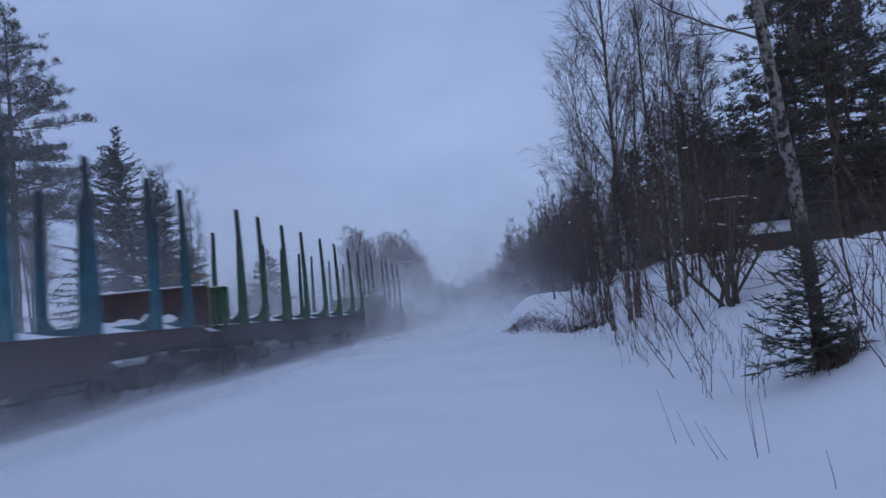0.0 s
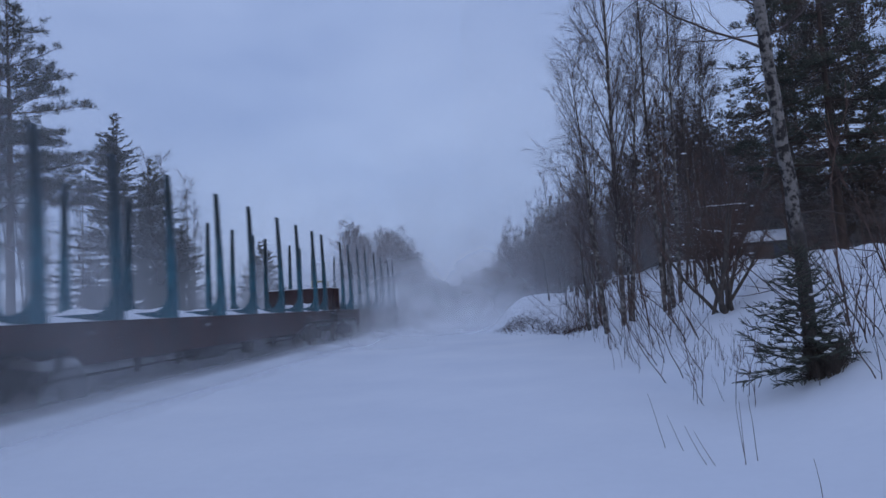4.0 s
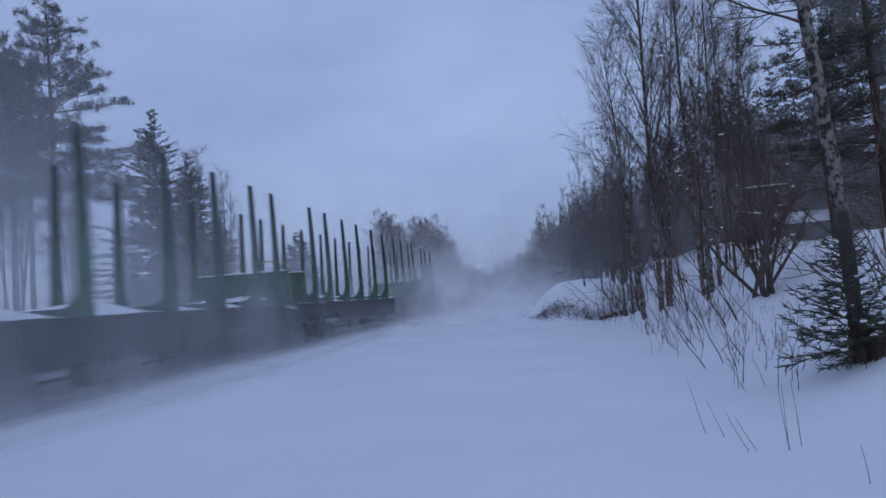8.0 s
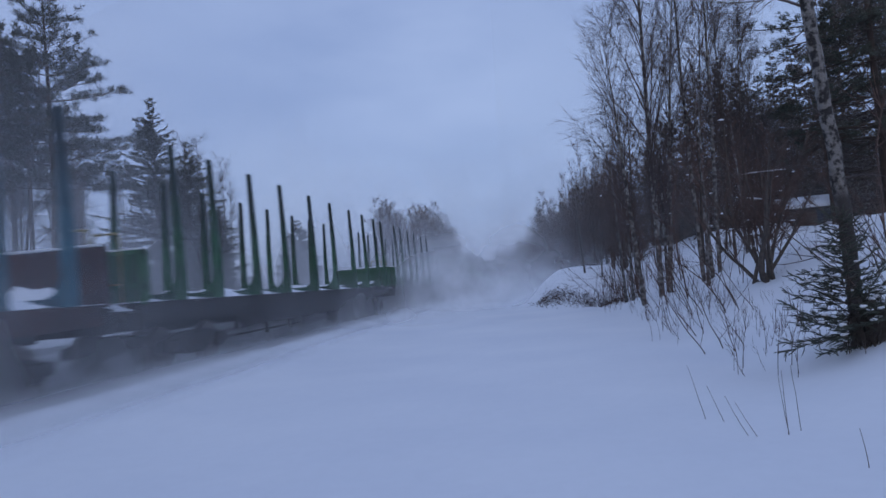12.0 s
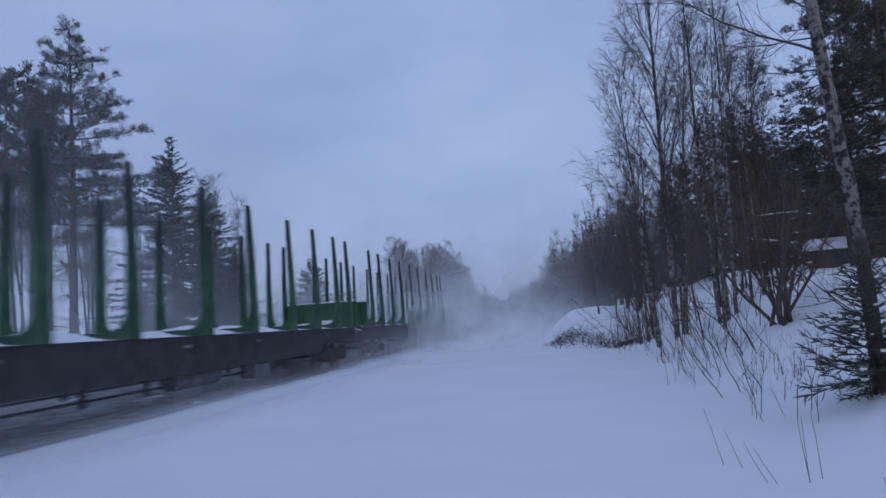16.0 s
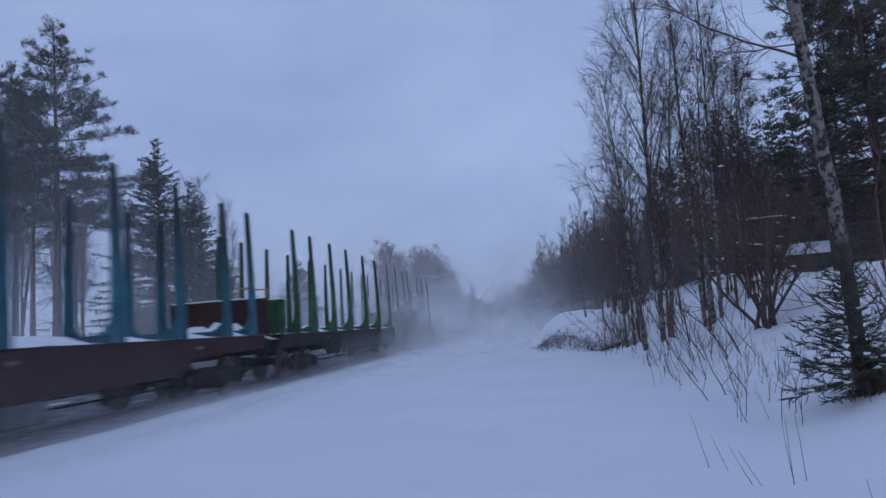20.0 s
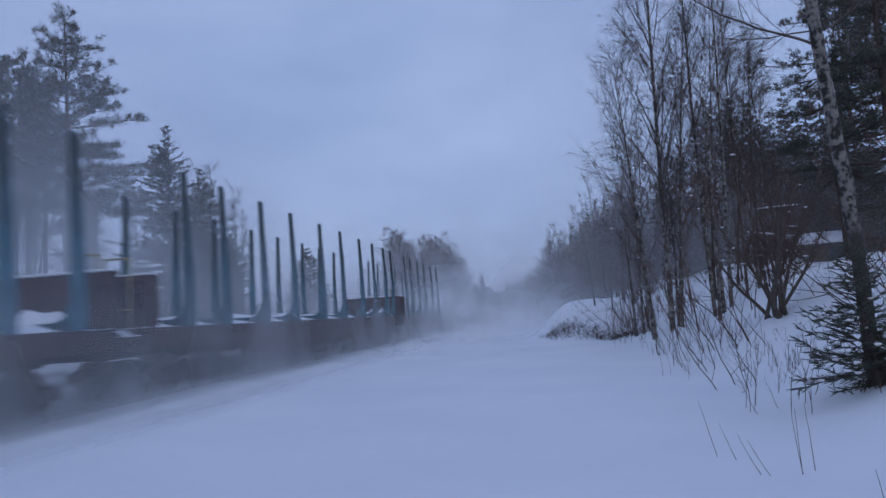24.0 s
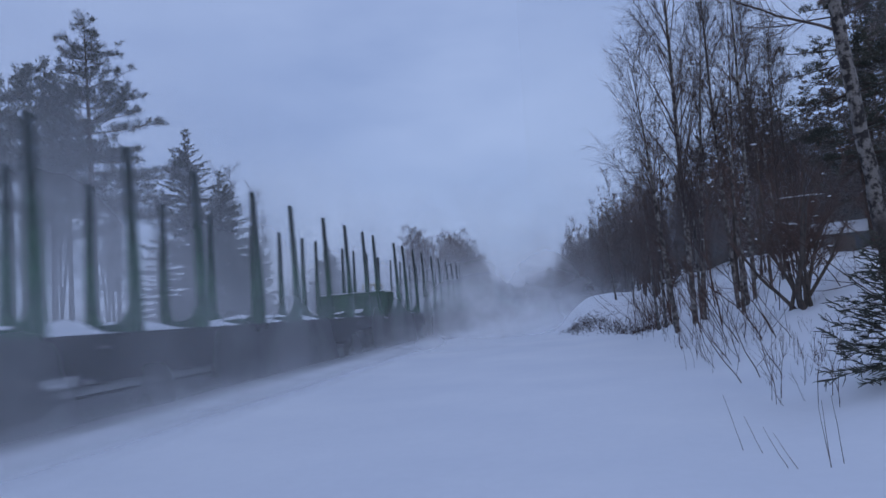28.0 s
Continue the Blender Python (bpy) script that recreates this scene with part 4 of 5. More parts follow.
# ---- right bank: near trees ----
def front_birch():
    """The near birch: a pale trunk that sways left and one long bare limb reaching over the track side."""
    rng = np.random.default_rng(11)
    t = thing("birch_tree", "leaning white-barked birch with bare branches beside a small spruce", "tree")
    zs = np.linspace(-0.3, 10.2, 64)
    xs = np.interp(zs + snow_z(3.83, 9.0), (0.0, 0.6, 1.41, 1.88, 2.39, 2.64, 3.16, 3.75, 4.29, 5.10, 10.5), (0.03, 0.07, 0.079, 0.072, 0.035, 0.050, -0.018, -0.05, -0.102, -0.146, -0.70))
    tr = np.stack([xs, 0.05 * np.sin(zs * 0.9), zs], 1)
    rr = np.interp(zs, (-0.3, 0.4, 4.0, 10.2), (0.115, 0.088, 0.080, 0.010)) * (1 + 0.045 * rng.normal(size=len(zs)))
    v, f = tubes([(tr, rr)], 14)
    mesh_object("trunk", v, f, M_BIRCH, t, smooth=True)
    big, small = [], []

    def limb(z, way, L, bow, r0, shoots, n=10):
        p = np.array([np.interp(z, zs, xs), np.interp(z, zs, tr[:, 1]), z])
        lb = line(rng, p, way, L, n, bow, 1.3)
        big.append((lb, np.linspace(r0, 0.0032, n)))
        for c in range(shoots):
            k = rng.uniform(1.0, n - 1.05)
            j = int(k)
            d = unit(lb[j + 1] - lb[j]) + rng.normal(size=3) * 0.55
            sb = line(rng, lb[j] + (lb[j + 1] - lb[j]) * (k - j), d, L * rng.uniform(0.2, 0.5), 6, -0.1, 1.0)
            big.append((sb, np.linspace(0.0052, 0.0022, 6)))
            for _ in range(7):
                j3 = rng.integers(0, 5)
                small.append((line(rng, sb[j3], unit(sb[j3 + 1] - sb[j3]) + rng.normal(size=3) * 0.5, rng.uniform(0.12, 0.45), 4, -0.4, 0.5), np.array([0.0024, 0.002, 0.0016, 0.001])))

    for z, way, L, bow, r0, shoots in ((3.95, (-1.0, 0.12, 0.42), 2.3, 0.02, 0.020, 17), (4.15, (-1.0, 0.2, 0.1), 1.3, 0.25, 0.012, 10), (4.9, (-1.0, -0.1, 0.35), 1.5, 0.1, 0.014, 12), (4.5, (-1.0, -0.2, 0.8), 1.3, 0.1, 0.012, 10),
                                       (2.55, (-0.9, -0.2, 0.35), 0.55, 0.1, 0.012, 1), (1.75, (1.0, -0.1, 0.18), 0.95, 0.1, 0.013, 2), (1.95, (-1.0, 0.1, 0.25), 0.5, 0.0, 0.010, 1),
                                       (4.1, (0.8, 0.5, 0.6), 1.4, 0.2, 0.018, 6), (5.2, (0.8, -0.3, 0.7), 1.6, 0.1, 0.022, 9), (5.3, (-0.9, 0.4, 0.6), 1.9, 0.1, 0.022, 10), (5.7, (-0.7, -0.7, 0.7), 1.7, 0.0, 0.02, 9)):
        limb(z, way, L, bow, r0, shoots)
    for i in range(16):
        az = rng.uniform(0, 6.28)
        limb(rng.uniform(5.8, 9.8), (math.cos(az), math.sin(az), 0.9), rng.uniform(0.8, 1.8), 0.0, 0.016, 7)
    v, f = tubes(big, 5)
    tagged(mesh_object("limb_work", v, f, M_FINETWIG, t, smooth=True), kind="stuff")
    v, f = tubes(small, 3)
    tagged(mesh_object("twig_work", v, f, M_FINETWIG, t), kind="stuff")
    return t


put(front_birch(), 3.83, 9.0)
sp, pads = sapling_spruce("young_spruce", "small dark spruce with snow on its lower branches at the birch", 21, 1.55, 0.72, 17, 8)
put(sp, 3.42, 8.05)
pr = random.Random(3)
for i, p in enumerate(pr.sample(pads, 52)):
    bm = bmesh.new()
    bmesh.ops.create_icosphere(bm, subdivisions=2, radius=1.0)
    for v in bm.verts:
        v.co *= 1 + 0.8 * noise.noise(v.co * 1.7 + Vector((i, 0, 0)))
        v.co.x, v.co.y, v.co.z = v.co.x * 0.036, v.co.y * 0.030, v.co.z * 0.016
    part("snow_pad", bm, M_SNOWBIT, sp, "pad of snow on a twig", True).location = (p[0], p[1], p[2] + 0.02)


def low_scrub(name, label, seed, spots, h, r, mat, per=1, lean=0.25, apart=1.0):
    rng = np.random.default_rng(seed)
    lines = []
    for x, y in spots:
        for _ in range(per):
            px, py = x + rng.normal() * 0.15 * apart, y + rng.normal() * 0.2 * apart
            hh = h * rng.uniform(0.5, 1.2)
            st = line(rng, (px, py, snow_z(px, py) - 0.1), (rng.normal() * lean, rng.normal() * lean, 1), hh, 5, 0.1, 0.5)
            lines.append((st, np.linspace(r, r * 0.35, 5)))
            for _ in range(4):
                j = rng.integers(1, 4)
                lines.append((line(rng, st[j], (rng.normal() * 0.55, rng.normal() * 0.55, 1.0), hh * rng.uniform(0.15, 0.4), 5, 0.2, 0.5), np.linspace(r * 0.5, r * 0.2, 5)))
    v, f = tubes(lines, 3)
    return tagged(mesh_object(name, v, f, mat), label, "scrub", kind="stuff")


rr_ = random.Random(4)
low_scrub("brush", "brown leafless brush along the foot of the snow heap", 51, [(0.3 + 3.4 * u + rr_.gauss(0, 0.16), 31.6 - 5.0 * u + rr_.gauss(0, 0.6)) for u in [rr_.random() for _ in range(360)]], 0.24, 0.007, M_TWIG, 7, 1.3)
low_scrub("felled_branches", "brown felled branches lying along the foot of the snow heap", 58, [(0.2 + 3.0 * u + rr_.gauss(0, 0.15), 31.6 - 4.4 * u + rr_.gauss(0, 0.5)) for u in [rr_.random() for _ in range(110)]], 0.45, 0.011, M_TWIG, 3, 3.2)
low_scrub("brush", "thin bare brush standing on the snow heap", 52, [(rr_.uniform(2.6, 4.6), rr_.uniform(25.0, 31.0)) for _ in range(70)], 1.0, 0.009, M_TWIG, 2, 0.18)
low_scrub("brush", "dense dark low brush behind the far shoulder of the track", 57, [(-11.9 - abs(rr_.gauss(0, 0.8)), rr_.uniform(25, 46)) for _ in range(250)], 0.8, 0.008, M_TWIG, 3, 0.35)
low_scrub("dry_grass", "fine dry stalks along the foot of the bank", 53, [(rr_.uniform(2.6, 4.4), rr_.uniform(9.0, 24.0)) for _ in range(70)], 0.5, 0.0045, M_TWIG, 2, 0.3)

low_scrub("dry_grass", "fine dry stalks poking through the snow of the bank", 55, [(rr_.uniform(3.2, 6.5), rr_.uniform(8.5, 17.0)) for _ in range(60)], 0.4, 0.003, M_TWIG, 2, 0.35)
low_scrub("dry_brush", "clump of brown dry brush at the foot of the birch", 54, [(3.55, 7.98), (3.65, 7.98), (3.60, 8.02)], 0.46, 0.007, M_BARK, 150, 0.16, 0.45)


# saplings on the bank, each its own thing
def sapling(seed, h, r, lean):
    rng = np.random.default_rng(seed)
    t = thing("sapling", "thin dark leafless sapling in the snow of the bank", "sapling", group="saplings on the bank")
    st = line(rng, (0, 0, -0.15), (lean, rng.normal() * 0.2, 1), h, 8, 0.45, 1.3)
    v, f = tubes([(st, np.linspace(r, r * 0.25, 8))], 6)
    mesh_object("stem", v, f, M_TWIG, t, smooth=True)
    tw = []
    for _ in range(int(5 + h * 3)):
        j = rng.integers(1, 7)
        d = unit(st[j + 1 if j < 7 else j] - st[j - 1]) + rng.normal(size=3) * 0.42
        tw.append((line(rng, st[j], d, h * rng.uniform(0.12, 0.42) * (1.15 - j / 8), 5, 0.3, 0.4), np.linspace(r * 0.5, r * 0.14, 5)))
    v, f = tubes(tw, 4)
    tagged(mesh_object("twig_work", v, f, M_TWIG, t), kind="stuff")
    return t


SAP = [sapling(60 + i, h, r, ln) for i, (h, r, ln) in enumerate(((1.6, 0.007, -0.38), (2.2, 0.009, -0.26), (2.9, 0.012, -0.18), (1.0, 0.004, -0.5), (1.8, 0.008, -0.05), (3.8, 0.017, -0.08), (0.8, 0.0035, -0.4)))]
rs = random.Random(8)
SPOTS = []
# (number, x, y, spread in x, spread in y, kinds)
for many, x, y, dx, dy, kinds in ((5, 2.95, 12.8, 0.30, 0.6, (0, 1, 1)), (4, 2.85, 11.0, 0.25, 0.5, (0, 1, 4)), (6, 3.75, 13.8, 0.30, 0.8, (1, 1, 2)), (5, 2.45, 13.6, 0.2, 0.6, (0, 3)),
                                  (9, 2.62, 8.9, 0.22, 0.5, (3, 6, 3)), (4, 2.75, 8.2, 0.15, 0.3, (0, 3)), (3, 3.8, 7.2, 0.10, 0.2, (0, 4)), (8, 4.30, 8.3, 0.25, 0.4, (1, 4, 2)), (5, 4.9, 9.2, 0.3, 0.5, (1, 2)), (5, 5.0, 10.2, 0.5, 0.8, (2, 5, 1)),
                                  (9, 3.5, 18.0, 0.5, 1.6, (1, 2, 4, 4)), (12, 3.6, 23.5, 0.7, 1.8, (2, 4, 5, 2)), (6, 4.7, 17.5, 0.6, 1.5, (1, 2, 5)), (4, 5.4, 14.0, 0.7, 1.2, (0, 1, 3)), (12, 3.4, 28.0, 0.7, 1.8, (2, 5, 4))):
    for _ in range(many):
        SPOTS.append((rs.gauss(x, dx), rs.gauss(y, dy), rs.choice(kinds)))
first_use = set()
for x, y, kind in SPOTS:
    if kind in first_use:
        again(SAP[kind], x, y, rs.uniform(-65, 65), rs.uniform(0.7, 1.25))
    else:
        first_use.add(kind)
        put(SAP[kind], x, y)

# stalks standing in the flat snow
STALKS = ((1.42, 6.4, 0.50, -0.22), (1.55, 6.25, 0.34, -0.4), (1.60, 5.75, 0.36, -0.4), (1.66, 5.70, 0.32, -0.45), (1.87, 5.7, 0.50, -0.03), (1.885, 5.72, 0.46, -0.05), (2.0, 5.8, 0.52, 0.02), (2.02, 4.75, 0.25, 0.02))
for i, (x, y, h, ln) in enumerate(STALKS):
    rng = np.random.default_rng(70 + i)
    st = line(rng, (0, 0, -0.05), (ln, 0, 1), h + 0.05, 6, 0.2, 0.35)
    v, f = tubes([(st, np.linspace(0.0031, 0.0014, 6))], 6)
    tagged(mesh_object("dry_stalk", v, f, M_TWIG, smooth=True), "thin dry stalk standing in smooth snow", "stalk", group="dry stalks").location = (x, y, snow_z(x, y))

# birches, shrub and slim pole trees on the bank
put(fine_birch("birch_tree", "tall bare birch with fine hanging twigs on the snow bank", 12, 15.0, 0.088, ((0, 0, 0.0, 1.0), (0.3, 0.4, 0.05, 0.62), (-0.5, 0.2, -0.05, 0.55)), 56, 0.18, 3.7, M_BIRCHGREY, 0.0030, -0.5, 16), 3.72, 20.8)
put(fine_birch("birch_tree", "slim bare birch with upright dark branches on the snow bank", 13, 13.5, 0.065, ((0, 0, 0.015, 1.0), (0.4, -0.2, 0.03, 0.95)), 40, 0.30, 2.0, M_BIRCHGREY, 0.0030, -0.3, 16), 5.0, 21.0)
put(fine_birch("birch_tree", "young bare birch with dark stems behind the shrub", 18, 9.0, 0.05, ((0, 0, 0.01, 1.0), (0.5, 0.3, 0.03, 0.9), (1.0, -0.2, 0.0, 0.8)), 36, 0.30, 1.7, M_BARK, 0.0030, -0.2, 10), 6.1, 21.5)
put(bare_tree("alder_tree", "slim dark leafless alder behind the birches", 15, 10.2, 0.046, (0.02, 0), 60, 0.28, 0.20, 1.3, 0.1, 4, M_BARK, M_TWIG, 2, 0.004, 0.07, snow=6, loose=0.4), 5.6, 23.0)
put(bare_tree("alder_tree", "slim dark leafless alder behind the birches", 16, 9.5, 0.040, (0.0, 0), 60, 0.25, 0.22, 1.2, 0.1, 4, M_BARK, M_TWIG, 3, 0.004, 0.10, snow=6, loose=0.4), 6.6, 24.0)
rl = np.random.default_rng(5)
alder = [o for o in scene.objects if o.name.startswith("alder_tree") and o.parent is None][-1]
for z, reach, tip in ((2.35, 2.3, 0.02), (1.7, 1.4, -0.12)):
    lb = line(rl, (0, 0, z), (1, -0.3, tip), reach, 8, -0.02, 0.3)
    v, f = tubes([(lb, np.linspace(0.03, 0.01, 8))], 6)
    limb = mesh_object("snowy_limb", v, f, M_BARK, alder, "level limb under a line of snow", True)
    v, f = tubes([(lb[2:7] + np.array([0, 0, 0.035]), np.array([0.01, 0.032, 0.018, 0.036, 0.008]))], 6)
    mesh_object("limb_snow", v, f, M_SNOWBIT, limb, "line of snow", True)
put(bare_tree("willow_shrub", "bare many-stemmed willow shrub on top of the bank", 14, 4.8, 0.07, (0, 0), 170, 0.2, 0.34, 1.1, 0.1, 4, M_BARK, M_TWIG, 11, 0.004, 0.36, wander=1.1, snow=26, loose=0.5), 4.9, 15.4, 0, 0.86)
pole = put(bare_tree("pole_birch", "single thin birch with few twigs at the snow heap", 17, 5.2, 0.05, (-0.02, 0), 20, 0.45, 0.12, 1.3, 0.1, 2, M_BIRCHGREY, M_TWIG, 1, 0.006, wander=0.1), 2.4, 32.0)
put(bare_tree("pole_birch", "single thin birch with few twigs at the snow heap", 18, 4.4, 0.04, (0.03, 0), 18, 0.4, 0.14, 1.3, 0.1, 2, M_BIRCHGREY, M_TWIG, 1, 0.006, wander=0.1), 3.1, 31.5)
put(bare_tree("pole_birch", "single thin birch with few twigs at the snow heap", 19, 6.0, 0.05, (0.0, 0), 22, 0.4, 0.14, 1.3, 0.1, 2, M_BIRCHGREY, M_TWIG, 1, 0.006, wander=0.1), 4.1, 28.0)


rq = random.Random(21)
for u, yy, sc in ((0.129, 25.0, 1.15), (0.139, 24.0, 1.0), (0.188, 21.5, 1.1), (0.243, 19.0, 1.1), (0.25, 20.0, 1.2), (0.30, 20.5, 0.9)):
    again(pole, u * yy, yy, rq.uniform(0, 360), sc, "slim bare young tree among the saplings of the bank")

# ---- shed on the bank ----
def shed(x, y, base, turn, wx, wy, h, label, wall, door, roof_h=0.4):
    t = thing("shed", label, "shed", pose(x, y, base, 0, 0, turn))
    for s, nm in ((-1, "front_wall"), (1, "back_wall")):
        bm = bmesh.new()
        box(bm, 0, s * wy / 2, h / 2, wx, 0.12, h)
        part(nm, bm, wall, t)
        bm = bmesh.new()
        box(bm, s * (wx / 2 - 0.06), 0, h / 2, 0.12, wy - 0.13, h)
        part("side_wall", bm, wall, t)
    for i in range(int(wx / 0.24)):
        bm = bmesh.new()
        box(bm, -wx / 2 + 0.12 + i * 0.24, -wy / 2 - 0.07, h / 2, 0.21, 0.025, h)
        part("board", bm, door if i * 0.24 > wx * 0.45 else wall, t)
    bm = bmesh.new()
    prism(bm, [(-wy / 2 - 0.4, h - 0.06), (wy / 2 + 0.3, h + roof_h), (wy / 2 + 0.3, h + roof_h + 0.1), (-wy / 2 - 0.4, h + 0.04)], "x", -wx / 2 - 0.3, wx / 2 + 0.3)
    roof = part("roof", bm, M_DARK, t)
    bm = bmesh.new()
    prism(bm, [(-wy / 2 - 0.45, h + 0.05), (wy / 2 + 0.32, h + roof_h + 0.11), (wy / 2 + 0.3, h + roof_h + 0.30), (0, h + roof_h * 0.5 + 0.32), (-wy / 2 - 0.2, h + 0.26), (-wy / 2 - 0.42, h + 0.16)], "x", -wx / 2 - 0.33, wx / 2 + 0.33)
    part("roof_snow", bm, M_SNOWBIT, roof, "thick layer of snow", True)


shed(10.75, 27.8, 1.55, -12, 1.4, 2.4, 1.45, "low wooden shed with a thick snow-covered roof among trees", M_WALLBROWN, M_WALLDARK)

# ---- forest: prototypes and copies ----
F_SPR = [spruce("spruce_tree", "dark spruce in the edge of the forest", 80 + i, h, w, 0.15, M_NEEDLEFAR, 0.34, 0.075, 30, 8, 0.05, 42, 10, 0.45, -0.25, 0.03) for i, (h, w) in enumerate(((12.5, 4.2), (10.0, 3.8), (14.0, 4.8)))]
F_PIN = [pine("pine_tree", "dark pine in the forest", 90 + i, h, 0.17, c, r, 34, 9, 34, 0.30, M_NEEDLEFAR) for i, (h, c, r) in enumerate(((13.0, 0.3, 2.6), (14.5, 0.45, 2.8)))]
F_BIR = [bare_tree("birch_tree", "leafless birch in the edge of the forest", 96 + i, h, 0.09, (0, 0), 70, 0.2, 0.24, 1.2, -0.05, 7, M_BARK, M_FINETWIG, 2, 0.0058, 0.07, loose=0.42) for i, h in enumerate((11.0, 9.0, 12.5))]
F_BUS = [bare_tree("leafless_bush", "dense brown leafless bush at the forest edge", 99 + i, h, 0.04, (0, 0), 90, 0.05, 0.42, 1.0, 0.1, 4, M_TWIG, M_TWIG, 6, 0.009, 0.3) for i, h in enumerate((3.4, 4.6))]
L_BIR = [fine_birch("birch_tree", "slender leafless birch behind the track", 106 + i, h, 0.07, ((0, 0, 0.0, 1.0), (0.5, 0.2, 0.05, 0.85)), 20, 0.34, 2.0, M_BARK, 0.0034, -0.35) for i, h in enumerate((10.5, 8.5, 11.5))]
F_RND = [bare_tree("leafless_tree", "rounded leafless tree far along the track", 120 + i, h, 0.065, (0, 0), 250, 0.12, 0.34, 1.0, 0.1, 6, M_TWIG, M_TWIG, 7, 0.007, 0.2, wander=0.6, loose=0.45, dome=0.42) for i, h in enumerate((10.0, 8.5))]
placed = set()


def plant(proto, x, y, scale):
    if proto.name in placed:
        again(proto, x, y, rf.uniform(0, 360), scale)
    else:
        placed.add(proto.name)
        put(proto, x, y, rf.uniform(0, 360), scale)


rf = random.Random(17)


def edge_right(y):
    pts = ((20, 8.5), (30, 8.2), (45, 5.6), (75, 2.6), (120, 1.0), (150, -1.8), (200, -7.0), (260, -12.5), (330, -21.0), (460, -50.0))
    for (a, xa), (b, xb) in zip(pts, pts[1:]):
        if a <= y <= b:
            return xa + (xb - xa) * (y - a) / (b - a)
    return pts[0][1]


y = 26.0
while y < 420:
    step = 1.5 + y * 0.022
    for row in range(4):
        x = edge_right(y) + row * (2.2 + y * 0.01) + rf.uniform(-0.7, 0.7)
        yy = y + rf.uniform(-0.6, 0.6) * step
        if row == 0 and yy > 38:
            plant(rf.choice(F_BUS + F_BIR + F_BIR if yy < 62 else F_BIR + F_BIR + F_SPR[:1]), x, yy, rf.uniform(0.75, 1.05))
        elif yy < 31 and x / yy < 0.47:
            continue
        elif yy < 60 and x / yy > 0.42:
            if rf.random() < 0.65:
                continue
            plant(rf.choice(F_SPR + F_PIN), x, yy, rf.uniform(0.72, 0.95))
        elif yy < 60 and x / yy > 0.2:
            plant(rf.choice(F_SPR + F_BIR[:1]), x, yy, rf.uniform(0.50, 0.60) * (1.12 if x / yy > 0.28 else 1.0))
        elif not (9.0 < x < 13.8 and 24.5 < yy < 30.0) and not (4.5 < x < 8 and 32 < yy < 36):
            plant(rf.choice(F_SPR + F_PIN + F_SPR + F_BIR[:1] if yy < 48 else F_SPR[:2] + F_BIR + F_BIR), x, yy, rf.uniform(0.82, 1.0) * (0.60 + 0.52 * smooth(42, 85, yy)))
    y += step
near_pine = layered_pine("pine_tree", "dark pine with level branches on top of the bank", 33, 13.5, 0.15, 0.26, 3.3, 11, 5, 3.8)
for x, yy, sc in ((9.9, 23.5, 0.95), (11.6, 23.6, 1.0), (13.6, 21.4, 1.0), (15.6, 25.0, 1.0)):
    plant(near_pine, x, yy, sc)
for u in (0.285, 0.305, 0.32, 0.335, 0.35, 0.37, 0.39, 0.41, 0.43, 0.46):
    yy = rf.uniform(31.5, 37)
    plant(rf.choice(F_SPR), u * yy, yy, rf.uniform(0.52, 0.66))
for _ in range(26):
    yy = rf.uniform(31, 40)
    plant(rf.choice(F_BUS), yy * rf.uniform(0.24, 0.56), yy, rf.uniform(0.9, 1.5))

# ---- left side behind the track ----
tall_pine = layered_pine("pine_tree", "tall dark pine with long level branches behind the track", 31, 12.7, 0.17, 0.41, 4.2, 17, 6, 5.2)
put(tall_pine, -16.6, 22.2, 20, 1.0)
slim = pine("pine_tree", "slim pine with a high dark crown behind the track", 37, 12.0, 0.13, 0.62, 2.0, 22, 7, 34, 0.22)
put(slim, -17.7, 22.4, 0, 0.82)
for x, yy, sc in ((-19.4, 24.6, 0.86), (-20.2, 23.0, 0.95), (-23.0, 25.5, 1.05), (-21.5, 22.0, 0.85), (-25.5, 26.0, 1.0)):
    again(slim, x, yy, rf.uniform(0, 360), sc)
left_spruce = spruce("spruce_tree", "pointed dark spruce standing behind the track", 32, 10.0, 7.0, 0.16, M_NEEDLE, 0.22, 0.042, 40, 12, 0.05, 110, 0, 0.18, -0.30, 0.07, 0.85)
put(left_spruce, -16.1, 28.0)
again(left_spruce, -14.75, 28.6, 130, 0.80, "smaller dark spruce beside a taller one behind the track")
again(left_spruce, -16.9, 27.2, 40, 0.30, "low young spruce at the edge of the track side")
again(left_spruce, -15.4, 27.4, 300, 0.34, "low young spruce at the edge of the track side")
again(left_spruce, -13.9, 29.4, 250, 0.52, "low young spruce at the edge of the track side")
put(spruce("young_spruce", "bushy young spruce standing alone beyond the track", 38, 6.4, 4.4, 0.10, M_NEEDLE, 0.36, 0.09, 22, 11, 0.04, 60), -17.4, 50.0)
again(F_RND[1], -19.5, 56.0, 40, 0.55, "low rounded leafless tree beyond the track")
for x, yy, k, sc in ((-16.4, 32.5, 0, 0.88), (-15.7, 34.0, 1, 0.92), (-17.6, 33.5, 1, 1.05), (-14.6, 20.8, 1, 0.62), (-15.2, 24.2, 1, 0.7), (-18.6, 26.0, 0, 0.8), (-20.0, 24.5, 2, 1.08), (-20.8, 25.5, 0, 1.15), (-22.0, 26.5, 2, 1.0), (-13.6, 23.5, 1, 0.5), (-23.5, 28.0, 0, 1.0), (-26.0, 30.0, 0, 1.0), (-17.3, 24.6, 1, 0.85), (-18.9, 23.4, 1, 0.9), (-22.0, 30.5, 0, 0.95)):
    plant(L_BIR[k], x, yy, sc)
